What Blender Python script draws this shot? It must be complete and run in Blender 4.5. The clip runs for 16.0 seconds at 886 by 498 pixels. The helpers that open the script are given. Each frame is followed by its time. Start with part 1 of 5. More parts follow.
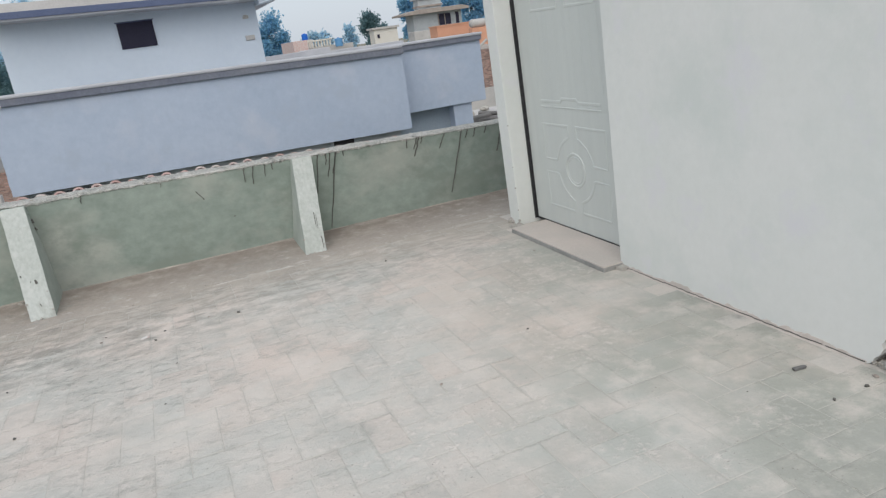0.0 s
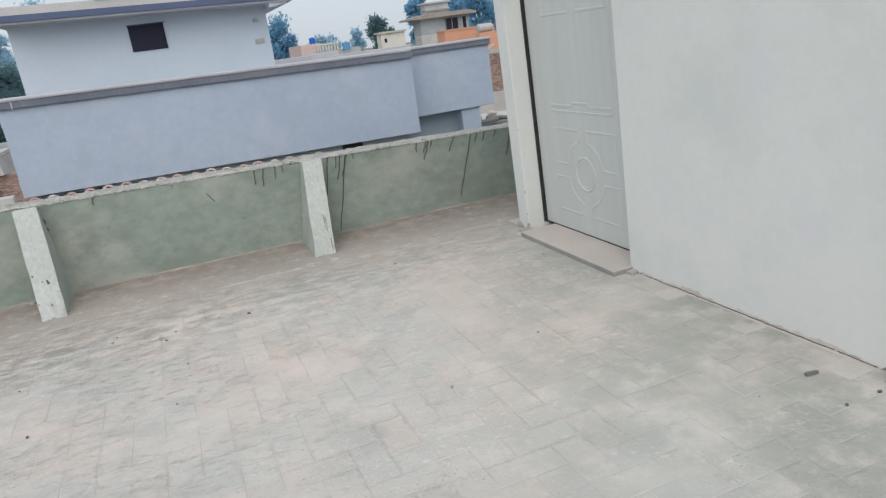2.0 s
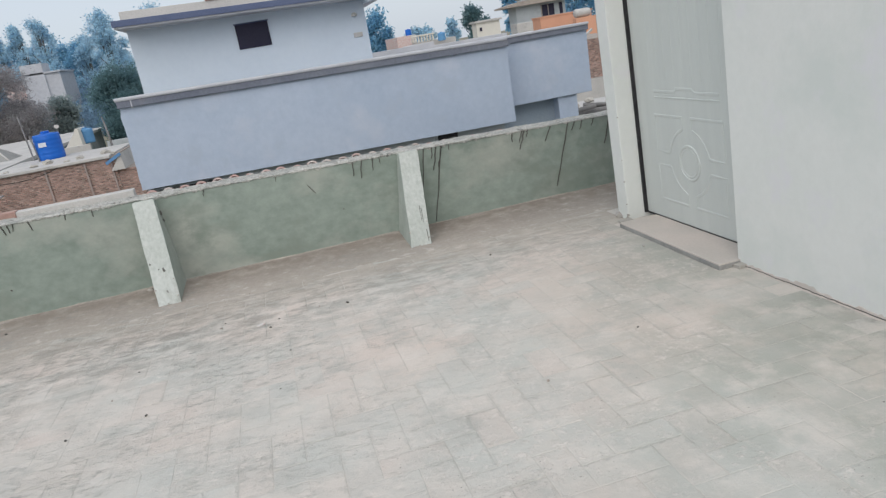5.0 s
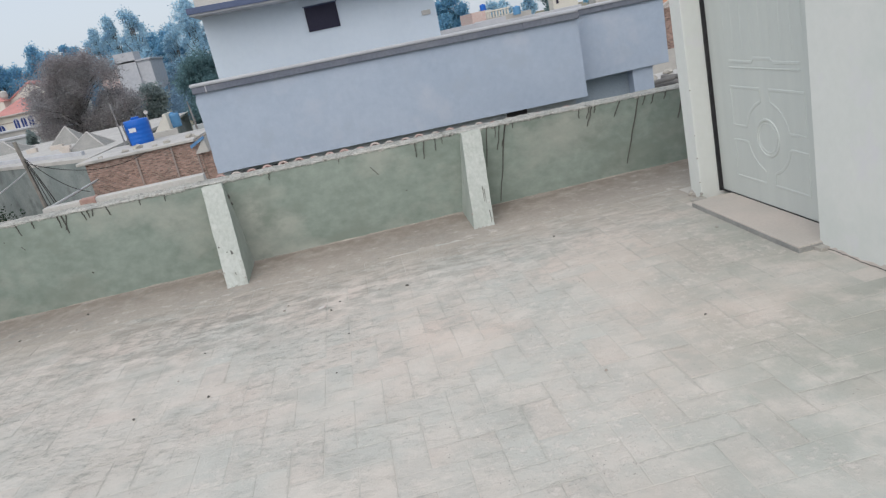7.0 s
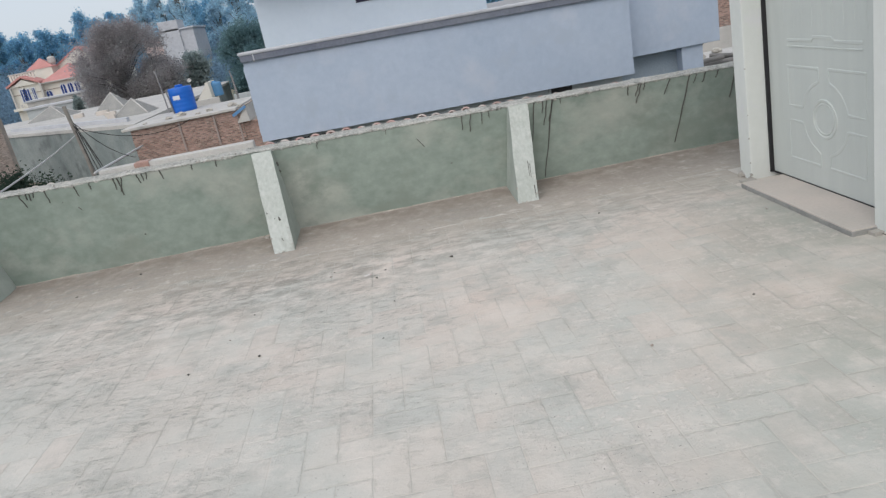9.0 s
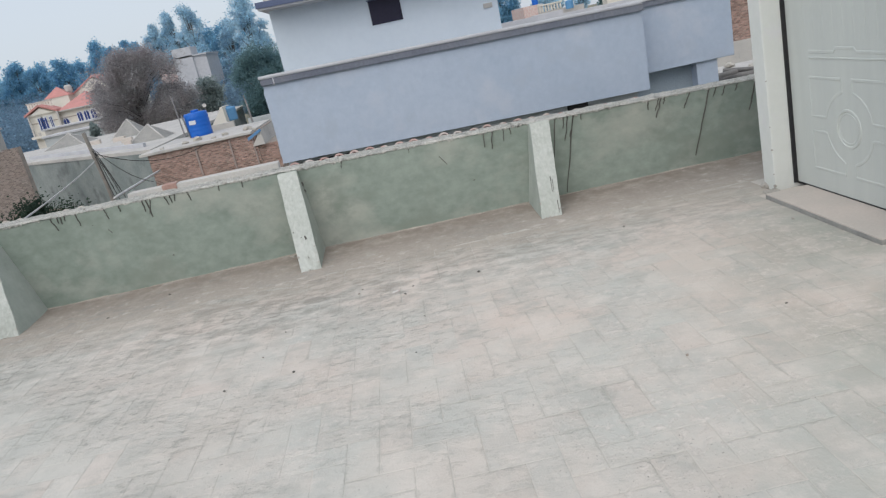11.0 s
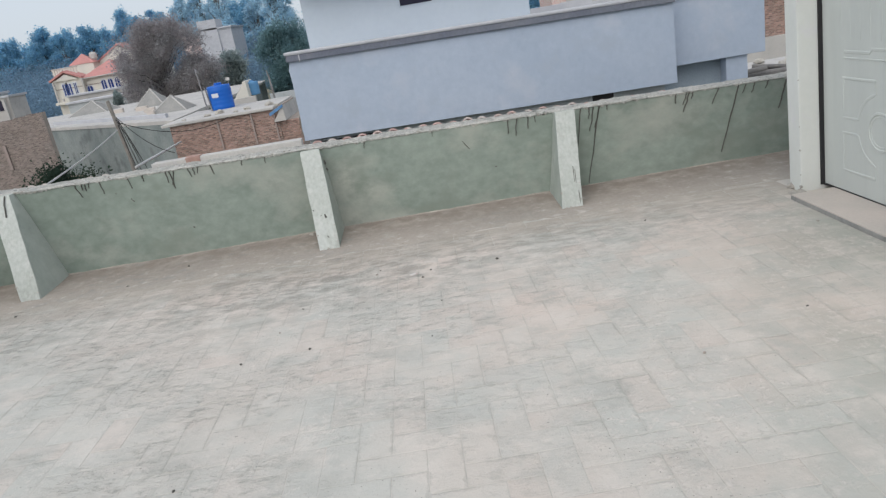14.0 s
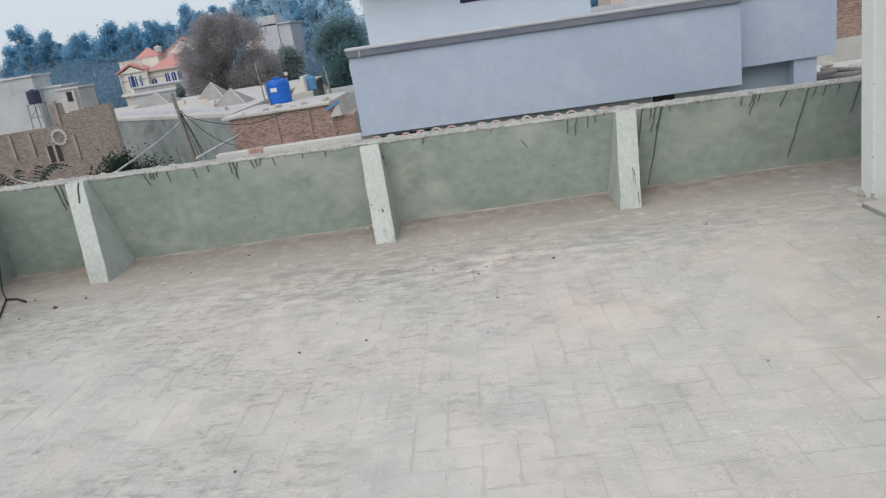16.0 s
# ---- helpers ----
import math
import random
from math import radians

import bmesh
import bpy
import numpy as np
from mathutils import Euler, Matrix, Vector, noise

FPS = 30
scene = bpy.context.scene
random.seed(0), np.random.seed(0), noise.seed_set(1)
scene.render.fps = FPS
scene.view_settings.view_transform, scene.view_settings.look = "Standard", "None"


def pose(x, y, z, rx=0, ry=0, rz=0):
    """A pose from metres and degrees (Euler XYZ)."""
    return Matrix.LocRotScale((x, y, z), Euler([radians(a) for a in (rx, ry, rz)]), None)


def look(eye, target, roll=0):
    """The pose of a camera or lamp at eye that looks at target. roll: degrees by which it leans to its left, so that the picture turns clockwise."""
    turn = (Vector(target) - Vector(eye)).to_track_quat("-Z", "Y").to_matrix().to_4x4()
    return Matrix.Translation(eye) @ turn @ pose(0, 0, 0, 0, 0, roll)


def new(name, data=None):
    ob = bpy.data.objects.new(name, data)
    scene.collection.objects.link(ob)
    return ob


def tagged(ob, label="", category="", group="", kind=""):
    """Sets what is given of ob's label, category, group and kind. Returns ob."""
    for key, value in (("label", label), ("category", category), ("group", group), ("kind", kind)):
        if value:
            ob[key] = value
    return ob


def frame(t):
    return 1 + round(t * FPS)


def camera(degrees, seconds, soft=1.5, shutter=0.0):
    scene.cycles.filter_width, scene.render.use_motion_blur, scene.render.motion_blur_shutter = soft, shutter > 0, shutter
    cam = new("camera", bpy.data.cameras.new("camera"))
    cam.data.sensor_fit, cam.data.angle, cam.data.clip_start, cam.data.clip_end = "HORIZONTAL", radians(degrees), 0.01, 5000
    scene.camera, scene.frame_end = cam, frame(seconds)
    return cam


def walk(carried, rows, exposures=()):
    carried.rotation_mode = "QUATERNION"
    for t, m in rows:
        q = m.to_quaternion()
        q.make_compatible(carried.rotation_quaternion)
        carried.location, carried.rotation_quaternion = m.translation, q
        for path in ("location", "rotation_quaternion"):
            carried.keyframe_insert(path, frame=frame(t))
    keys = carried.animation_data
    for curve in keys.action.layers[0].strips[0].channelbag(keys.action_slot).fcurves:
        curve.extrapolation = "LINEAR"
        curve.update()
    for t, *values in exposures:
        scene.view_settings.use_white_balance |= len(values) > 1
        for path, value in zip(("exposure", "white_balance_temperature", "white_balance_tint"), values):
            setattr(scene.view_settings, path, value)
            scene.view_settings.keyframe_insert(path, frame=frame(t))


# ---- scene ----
cam = camera(64.73, 16.0, soft=1.3)
PATH = [  # seconds, eye, point looked at, roll
    (0, (0.047, -0.011, 1.398), (0.715, 1.777, 0.801), -8.06),
    (0.5, (0.053, -0.010, 1.397), (0.694, 1.794, 0.818), -8.48),
    (1, (0.033, -0.004, 1.394), (0.642, 1.811, 0.816), -8.31),
    (1.5, (0.046, -0.012, 1.388), (0.655, 1.805, 0.815), -8.42),
    (2, (0.018, -0.010, 1.398), (0.675, 1.787, 0.814), -7.77),
    (2.5, (0.015, -0.008, 1.397), (0.599, 1.818, 0.827), -8.34),
    (3, (0.039, -0.003, 1.396), (0.627, 1.827, 0.842), -8.61),
    (3.5, (0.058, -0.018, 1.388), (0.732, 1.776, 0.814), -9.70),
    (4, (0.054, -0.026, 1.393), (0.754, 1.762, 0.832), -9.23),
    (4.5, (0.016, -0.011, 1.413), (0.612, 1.811, 0.844), -9.71),
    (5, (0.016, 0.009, 1.404), (0.415, 1.884, 0.831), -9.81),
    (5.2, (0.025, 0.019, 1.407), (0.345, 1.905, 0.826), -9.41),
    (7.3, (0.133, 0.068, 1.382), (0.304, 1.967, 0.780), -12.08),
    (7.5, (0.129, 0.058, 1.363), (0.325, 1.946, 0.733), -12.18),
    (8, (0.120, 0.050, 1.386), (0.375, 1.943, 0.793), -11.38),
    (8.5, (0.081, 0.038, 1.386), (0.198, 1.941, 0.782), -11.39),
    (9, (0.052, 0.027, 1.395), (0.118, 1.921, 0.756), -11.10),
    (9.2, (0.035, 0.018, 1.399), (0.120, 1.923, 0.796), -11.38),
    (11.3, (-0.042, -0.010, 1.401), (-0.004, 1.904, 0.822), -12.16),
    (11.5, (-0.042, -0.008, 1.395), (0.010, 1.890, 0.767), -11.40),
    (12, (-0.061, -0.010, 1.404), (-0.075, 1.894, 0.791), -11.39),
    (12.5, (-0.091, -0.011, 1.417), (-0.219, 1.901, 0.844), -10.46),
    (13, (-0.100, -0.019, 1.411), (-0.238, 1.890, 0.830), -9.06),
    (13.5, (-0.096, -0.007, 1.422), (-0.137, 1.899, 0.817), -7.57),
    (13.6, (-0.104, -0.023, 1.410), (-0.242, 1.893, 0.852), -10.20),
    (14, (-0.068, -0.010, 1.411), (-0.074, 1.894, 0.796), -9.85),
    (14.5, (-0.096, -0.012, 1.413), (-0.219, 1.894, 0.818), -9.53),
    (15, (-0.089, -0.018, 1.399), (-0.230, 1.880, 0.783), -9.73),
    (15.5, (-0.065, -0.017, 1.386), (-0.115, 1.873, 0.736), -9.62),
    (16, (-0.117, -0.029, 1.416), (-0.260, 1.874, 0.818), -9.20),
]
walk(cam, [(t, look(eye, aim, roll)) for t, eye, aim, roll in PATH])

# ---- light ----
world = bpy.data.worlds.new("hazy_sky")
scene.world = world
world.use_nodes = True
wn, wl = world.node_tree.nodes, world.node_tree.links
sky = wn.new("ShaderNodeTexSky")
sky.sky_type, sky.sun_disc = "NISHITA", False
sky.sun_elevation, sky.sun_rotation = radians(47), radians(201)
sky.air_density, sky.dust_density, sky.ozone_density = 1.0, 3.0, 2.0
veil = wn.new("ShaderNodeMix")  # thin even overcast over the whole sky
veil.data_type = "RGBA"
veil.inputs[0].default_value = 0.72
veil.inputs[7].default_value = (7.3, 7.95, 8.8, 1)
wl.new(sky.outputs["Color"], veil.inputs[6])
wl.new(veil.outputs[2], wn["Background"].inputs["Color"])
wn["Background"].inputs["Strength"].default_value = 0.107
sun_data = bpy.data.lights.new("sun", "SUN")
sun_data.energy, sun_data.angle, sun_data.color = 1.75, radians(80), (1.0, 0.945, 0.875)
sun = new("sun", sun_data)
sun.rotation_euler = (radians(43), 0, radians(-21))
scene.view_settings.exposure = 0.0


# ---- materials ----
def surface(name, one, two, size=1.5, rough=0.85, bump=0.15, grain=60.0, stain=None, stain_size=4.0, stain_cut=0.58, spread=0.0, islands=False, stretch=(1, 1, 1), metal=0.0, contrast=0.1, smear=None, ridge=0.0, grime=None, wash=(3.4, 5.2), scuff=None, crust=(0.46, 0.62), toward=(-0.35, 1.0, 0)):
    """A weathered matt surface: two colours in broad patches, fine grain and, if given, stains."""
    m = bpy.data.materials.new(name)
    m.use_nodes = True
    n, l = m.node_tree.nodes, m.node_tree.links
    b = n["Principled BSDF"]
    b.inputs["Roughness"].default_value, b.inputs["Metallic"].default_value = rough, metal
    b.inputs["Specular IOR Level"].default_value = 0.3
    geo, mapping = n.new("ShaderNodeNewGeometry"), n.new("ShaderNodeMapping")
    mapping.inputs["Scale"].default_value = stretch
    l.new(geo.outputs["Position"], mapping.inputs["Vector"])

    drawn = n.new("ShaderNodeMapping")
    drawn.inputs["Scale"].default_value, drawn.inputs["Rotation"].default_value = (0.7, 1, 1), (0, 0, 0.5)
    l.new(geo.outputs["Position"], drawn.inputs["Vector"])

    def clouds(scale, detail, low, high, along=mapping):
        t, r = n.new("ShaderNodeTexNoise"), n.new("ShaderNodeMapRange")
        t.inputs["Scale"].default_value, t.inputs["Detail"].default_value = scale, detail
        t.inputs["Roughness"].default_value = 0.62
        l.new(along.outputs["Vector"], t.inputs["Vector"])
        l.new(t.outputs["Fac"], r.inputs["Value"])
        r.inputs["From Min"].default_value, r.inputs["From Max"].default_value = low, high
        return r.outputs["Result"]

    def mix(kind, fac, a, c):
        x = n.new("ShaderNodeMix")
        x.data_type, x.blend_type = "RGBA", kind
        for k, v in ((0, fac), (6, a), (7, c)):
            if isinstance(v, (int, float)):
                x.inputs[k].default_value = v
            elif isinstance(v, tuple):
                x.inputs[k].default_value = (*v, 1)
            else:
                l.new(v, x.inputs[k])
        return x.outputs[2]

    colour = mix("MIX", clouds(size, 5, 0.36, 0.64), one, two)
    speck = clouds(grain, 3, 0.25, 0.75)
    colour = mix("SOFT_LIGHT", contrast * 2, colour, speck)
    if stain:
        colour = mix("MIX", clouds(stain_size, 8, stain_cut, stain_cut + 0.16), colour, stain)
    if smear:
        colour = mix("MIX", clouds(stain_size * 2.3, 6, 0.56, 0.7), colour, smear)
    worn = None
    if scuff:  # drawn-out trowel scuffs, in patches, more of them away from the door
        side, bias, worn = n.new("ShaderNodeVectorMath"), n.new("ShaderNodeMapRange"), n.new("ShaderNodeMath")
        side.operation, worn.operation = "DOT_PRODUCT", "MULTIPLY"
        side.inputs[1].default_value = (-1, 0.3, 0)
        l.new(geo.outputs["Position"], side.inputs[0])
        l.new(side.outputs["Value"], bias.inputs["Value"])
        for k, v in (("From Min", -1.0), ("From Max", 3.4), ("To Min", 0.12), ("To Max", 1.5)):
            bias.inputs[k].default_value = v
        l.new(bias.outputs["Result"], worn.inputs[0])
        l.new(clouds(1.7, 6, 0.38, 0.6), worn.inputs[1])
        many = n.new("ShaderNodeMath")
        many.operation = "MULTIPLY"
        l.new(clouds(15, 10, 0.5, 0.66, drawn), many.inputs[0])
        l.new(worn.outputs[0], many.inputs[1])
        colour = mix("MIX", many.outputs[0], colour, scuff)
    if grime:  # dirt washed towards parapet and far corner, wall-foot shade painted in
        way, amount, fac = n.new("ShaderNodeVectorMath"), n.new("ShaderNodeMapRange"), n.new("ShaderNodeMath")
        way.operation, fac.operation = "DOT_PRODUCT", "MULTIPLY"
        way.inputs[1].default_value = toward
        l.new(geo.outputs["Position"], way.inputs[0])
        l.new(way.outputs["Value"], amount.inputs["Value"])
        amount.inputs["From Min"].default_value, amount.inputs["From Max"].default_value, amount.inputs["To Max"].default_value = *wash, 0.85
        l.new(amount.outputs["Result"], fac.inputs[0])
        l.new(clouds(7.5, 10, *crust), fac.inputs[1])
        colour = mix("MIX", fac.outputs[0], colour, grime)
    if spread:
        info = geo.outputs["Random Per Island"] if islands else n.new("ShaderNodeObjectInfo").outputs["Random"]
        r = n.new("ShaderNodeMapRange")
        r.inputs["To Min"].default_value, r.inputs["To Max"].default_value = 1 - spread, 1 + spread
        l.new(info, r.inputs["Value"])
        hsv = n.new("ShaderNodeHueSaturation")
        l.new(r.outputs["Result"], hsv.inputs["Value"])
        l.new(colour, hsv.inputs["Color"])
        colour = hsv.outputs["Color"]
    l.new(colour, b.inputs["Base Color"])
    if bump:
        bp = n.new("ShaderNodeBump")
        bp.inputs["Strength"].default_value, bp.inputs["Distance"].default_value = bump, 0.01
        h = n.new("ShaderNodeMath")
        h.operation = "ADD"
        l.new(speck, h.inputs[0])
        l.new(clouds(grain / 6, 4, 0.2, 0.8), h.inputs[1])
        height = h.outputs[0]
        if ridge:  # trowelled slurry, rougher in patches
            r, patch, both = clouds(24, 8, 0.46, 0.7, drawn), worn.outputs[0] if worn else clouds(0.9, 4, 0.44, 0.62), n.new("ShaderNodeMath")
            both.operation = "MULTIPLY"
            l.new(r, both.inputs[0])
            l.new(patch, both.inputs[1])
            more = n.new("ShaderNodeMath")
            more.operation = "MULTIPLY_ADD"
            more.inputs[1].default_value = ridge
            l.new(both.outputs[0], more.inputs[0])
            l.new(height, more.inputs[2])
            height = more.outputs[0]
        l.new(height, bp.inputs["Height"])
        l.new(bp.outputs["Normal"], b.inputs["Normal"])
    return m


def glassy(name, colour, rough=0.15):
    m = surface(name, colour, tuple(v * 0.8 for v in colour), rough=rough, bump=0, contrast=0.05)
    m.node_tree.nodes["Principled BSDF"].inputs["Specular IOR Level"].default_value = 0.5
    return m


def slurry_tile(name, islands):
    """Clay tiles washed over with cement slurry: pink and grey patches, pale crust, dark scuffs and dirt in the joints."""
    m = bpy.data.materials.new(name)
    m.use_nodes = True
    n, l = m.node_tree.nodes, m.node_tree.links
    b = n["Principled BSDF"]
    b.inputs["Roughness"].default_value, b.inputs["Specular IOR Level"].default_value = 0.9, 0.25
    geo = n.new("ShaderNodeNewGeometry")

    def feed(v, socket):
        if isinstance(v, tuple):
            socket.default_value = (*v, 1)
        elif isinstance(v, (int, float)):
            socket.default_value = v
        else:
            l.new(v, socket)

    def maths(kind, *args):
        x = n.new("ShaderNodeMath")
        x.operation = kind
        for k, v in enumerate(args):
            feed(v, x.inputs[k])
        return x.outputs[0]

    def ramp(v, low, high, to=1.0, start=0.0):
        r = n.new("ShaderNodeMapRange")
        r.interpolation_type = "SMOOTHSTEP"
        feed(v, r.inputs["Value"])
        for k, q in (("From Min", low), ("From Max", high), ("To Min", start), ("To Max", to)):
            r.inputs[k].default_value = q
        return r.outputs["Result"]

    def clouds(scale, detail, low, high, stretch=(1, 1, 1), turn=0.0, shift=0.0, rough=0.6):
        mp, t = n.new("ShaderNodeMapping"), n.new("ShaderNodeTexNoise")
        mp.inputs["Scale"].default_value, mp.inputs["Rotation"].default_value, mp.inputs["Location"].default_value = stretch, (0, 0, turn), (shift, shift, 0)
        l.new(geo.outputs["Position"], mp.inputs["Vector"])
        l.new(mp.outputs["Vector"], t.inputs["Vector"])
        t.inputs["Scale"].default_value, t.inputs["Detail"].default_value, t.inputs["Roughness"].default_value = scale, detail, rough
        return ramp(t.outputs["Fac"], low, high)

    def along(way, low, high, to=1.0, start=0.0):
        d = n.new("ShaderNodeVectorMath")
        d.operation = "DOT_PRODUCT"
        d.inputs[1].default_value = way
        l.new(geo.outputs["Position"], d.inputs[0])
        return ramp(d.outputs["Value"], low, high, to, start)

    def mix(fac, a, c):
        x = n.new("ShaderNodeMix")
        x.data_type = "RGBA"
        for k, v in ((0, fac), (6, a), (7, c)):
            feed(v, x.inputs[k])
        return x.outputs[2]

    pick = geo.outputs["Random Per Island"] if islands else n.new("ShaderNodeObjectInfo").outputs["Random"]
    # the slurry: warm dusty patches on cool grey, more of the warm in the middle of the terrace
    warm = maths("MULTIPLY", clouds(0.9, 5, 0.36, 0.62), along((0.55, 0.5, 0), 0.2, 1.7, 1.0, 0.25))
    colour = mix(warm, (0.50, 0.50, 0.465), (0.60, 0.525, 0.47))
    colour = mix(maths("MULTIPLY", ramp(pick, 0.62, 0.9, 0.45), clouds(3.0, 3, 0.35, 0.6)), colour, (0.43, 0.435, 0.41))
    colour = mix(maths("MULTIPLY", ramp(pick, 0.28, 0.06, 0.4), clouds(2.4, 3, 0.35, 0.6, shift=9)), colour, (0.63, 0.54, 0.485))
    # a cooler, dirtier stretch along the stair room, with the wall's shading painted in
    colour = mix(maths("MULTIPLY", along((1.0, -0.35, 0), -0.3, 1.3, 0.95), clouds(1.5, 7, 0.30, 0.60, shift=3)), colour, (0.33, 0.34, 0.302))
    # pale crust in clusters
    flake = maths("MULTIPLY", clouds(24, 9, 0.49, 0.64, shift=5, rough=0.72), clouds(1.5, 4, 0.44, 0.60, shift=7))
    colour = mix(maths("MULTIPLY", flake, 0.55), colour, (0.69, 0.64, 0.595))
    colour = mix(maths("MULTIPLY", clouds(4.6, 9, 0.46, 0.66, shift=13, rough=0.66), 0.5), colour, (0.64, 0.585, 0.535))
    colour = mix(maths("MULTIPLY", clouds(3.7, 9, 0.50, 0.68, shift=17, rough=0.66), 0.6), colour, (0.40, 0.40, 0.37))
    # dirt lying in and beside some of the joints
    uv, sep = n.new("ShaderNodeUVMap"), n.new("ShaderNodeSeparateXYZ")
    uv.uv_map = "tile"
    l.new(uv.outputs["UV"], sep.inputs[0])
    inset = maths("MINIMUM", maths("SUBTRACT", TW, maths("ABSOLUTE", sep.outputs[0])), maths("SUBTRACT", TW / 2, maths("ABSOLUTE", sep.outputs[1])))
    wobble = maths("MULTIPLY_ADD", clouds(22, 5, 0.2, 0.8, shift=2), 0.026, -0.010)
    edge = maths("MULTIPLY", ramp(maths("SUBTRACT", inset, wobble), 0.010, -0.003), clouds(2.6, 5, 0.42, 0.60, shift=4))
    colour = mix(maths("MULTIPLY", edge, 0.3), colour, (0.335, 0.33, 0.30))
    # dark trowel scuffs, more of them towards the side parapet
    side = maths("MULTIPLY", along((-1, 0.75, 0), 0.2, 3.9, 0.95, 0.12), clouds(1.25, 6, 0.36, 0.58, shift=1))
    scuff = maths("MULTIPLY", clouds(19, 10, 0.515, 0.64, (0.65, 1.2, 1), 0.35, rough=0.7), side)
    colour = mix(maths("MULTIPLY", scuff, 0.8), colour, (0.30, 0.30, 0.272))
    # grime washed towards the parapet
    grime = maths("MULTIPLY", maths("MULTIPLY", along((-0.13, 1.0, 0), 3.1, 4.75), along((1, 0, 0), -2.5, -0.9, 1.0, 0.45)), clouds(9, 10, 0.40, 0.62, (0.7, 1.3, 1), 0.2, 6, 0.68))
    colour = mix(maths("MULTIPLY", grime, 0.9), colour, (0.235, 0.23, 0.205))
    # far corner: dark soil, with the shade beside the pier painted in
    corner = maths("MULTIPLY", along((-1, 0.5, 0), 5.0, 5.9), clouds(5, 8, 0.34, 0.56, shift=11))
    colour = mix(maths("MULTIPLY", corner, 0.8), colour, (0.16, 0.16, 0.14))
    colour = mix(maths("MULTIPLY", clouds(70, 3, 0.63, 0.72), clouds(2.2, 3, 0.45, 0.6, shift=8)), colour, (0.27, 0.26, 0.235))
    # brown dust drifted out from the cement fillet
    colour = mix(maths("MULTIPLY", along((0.02, 1, 0), 4.0, 4.62, 0.9), clouds(7, 8, 0.26, 0.58, (0.6, 1.3, 1), 0.1, 19, 0.66)), colour, (0.40, 0.36, 0.315))
    tone = n.new("ShaderNodeHueSaturation")
    l.new(ramp(pick, 0.0, 1.0, 1.03, 0.97), tone.inputs["Value"])
    l.new(colour, tone.inputs["Color"])
    l.new(tone.outputs["Color"], b.inputs["Base Color"])
    h = maths("MULTIPLY_ADD", flake, 0.5, maths("MULTIPLY", clouds(55, 4, 0.25, 0.75), 0.22))
    h = maths("MULTIPLY_ADD", maths("MULTIPLY", clouds(19, 10, 0.42, 0.68, (0.65, 1.2, 1), 0.35, rough=0.7), side), 1.7, h)
    h = maths("MULTIPLY_ADD", edge, -0.5, h)
    bp = n.new("ShaderNodeBump")
    bp.inputs["Strength"].default_value, bp.inputs["Distance"].default_value = 0.5, 0.008
    l.new(h, bp.inputs["Height"])
    l.new(bp.outputs["Normal"], b.inputs["Normal"])
    return m


TW = 0.125  # a tile's width; it is twice as long
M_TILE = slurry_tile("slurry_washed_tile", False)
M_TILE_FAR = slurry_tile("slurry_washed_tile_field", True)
M_JOINT = surface("tile_joint", (0.50, 0.475, 0.435), (0.44, 0.435, 0.40), size=1.2, stain=(0.55, 0.51, 0.465), stain_size=3, stain_cut=0.44, smear=(0.33, 0.32, 0.295))
# its grime deepens towards the wall: brown dirt plus the wall's shade
M_SCREED = surface("dusty_cement_screed", (0.405, 0.362, 0.318), (0.345, 0.318, 0.283), size=0.6, grain=40, stain=(0.41, 0.385, 0.35), stain_size=5, bump=0.22, contrast=0.08, smear=(0.53, 0.485, 0.445), scuff=(0.32, 0.31, 0.285), grime=(0.22, 0.185, 0.16), wash=(4.6, 5.2), crust=(0.26, 0.56), toward=(0.01, 1.0, 0), ridge=6.0)
M_GREEN = surface("pale_green_plaster", (0.265, 0.312, 0.275), (0.205, 0.248, 0.215), size=0.7, grain=16, stain=(0.36, 0.375, 0.335), stain_size=1.3, stain_cut=0.52, bump=0.2, contrast=0.1, smear=(0.215, 0.25, 0.215), stretch=(0.75, 1, 1.05))
M_BEAD = surface("stained_mortar", (0.36, 0.325, 0.285), (0.27, 0.25, 0.22), size=5, bump=0.4, stain=(0.48, 0.44, 0.39), stain_size=6)
M_HOOD = surface("stained_skylight_plaster", (0.30, 0.295, 0.28), (0.23, 0.23, 0.225), size=1.5, bump=0.2, stain=(0.36, 0.35, 0.33), stain_size=3)
M_WHITE = surface("off_white_limewash", (0.715, 0.722, 0.70), (0.665, 0.69, 0.662), size=0.6, grain=22, stain=(0.63, 0.662, 0.635), stain_size=1.5, stain_cut=0.55, bump=0.07, contrast=0.035, smear=(0.685, 0.685, 0.70))
M_PIER = surface("whitewashed_pier", (0.47, 0.495, 0.47), (0.405, 0.43, 0.40), size=3.0, grain=45, stain=(0.29, 0.295, 0.265), stain_size=7, stain_cut=0.585, bump=0.3, contrast=0.12, smear=(0.52, 0.535, 0.51), stretch=(1, 1, 0.5))
M_SIDE = surface("thin_limewash_over_green", (0.40, 0.435, 0.40), (0.33, 0.37, 0.335), size=4, grain=20, stain=(0.28, 0.30, 0.275), stain_size=6, stain_cut=0.6, bump=0.1, contrast=0.06)
M_COPING = surface("rough_cement_capping", (0.53, 0.52, 0.485), (0.37, 0.375, 0.35), size=9, grain=70, stain=(0.11, 0.115, 0.105), stain_size=17, stain_cut=0.575, bump=1.0, contrast=0.35, smear=(0.60, 0.575, 0.545))
M_TILEFILL = surface("dark_red_tile_filling", (0.24, 0.10, 0.095), (0.17, 0.085, 0.08), size=9, stain=(0.34, 0.26, 0.24), stain_size=18, stain_cut=0.6, bump=0.6)
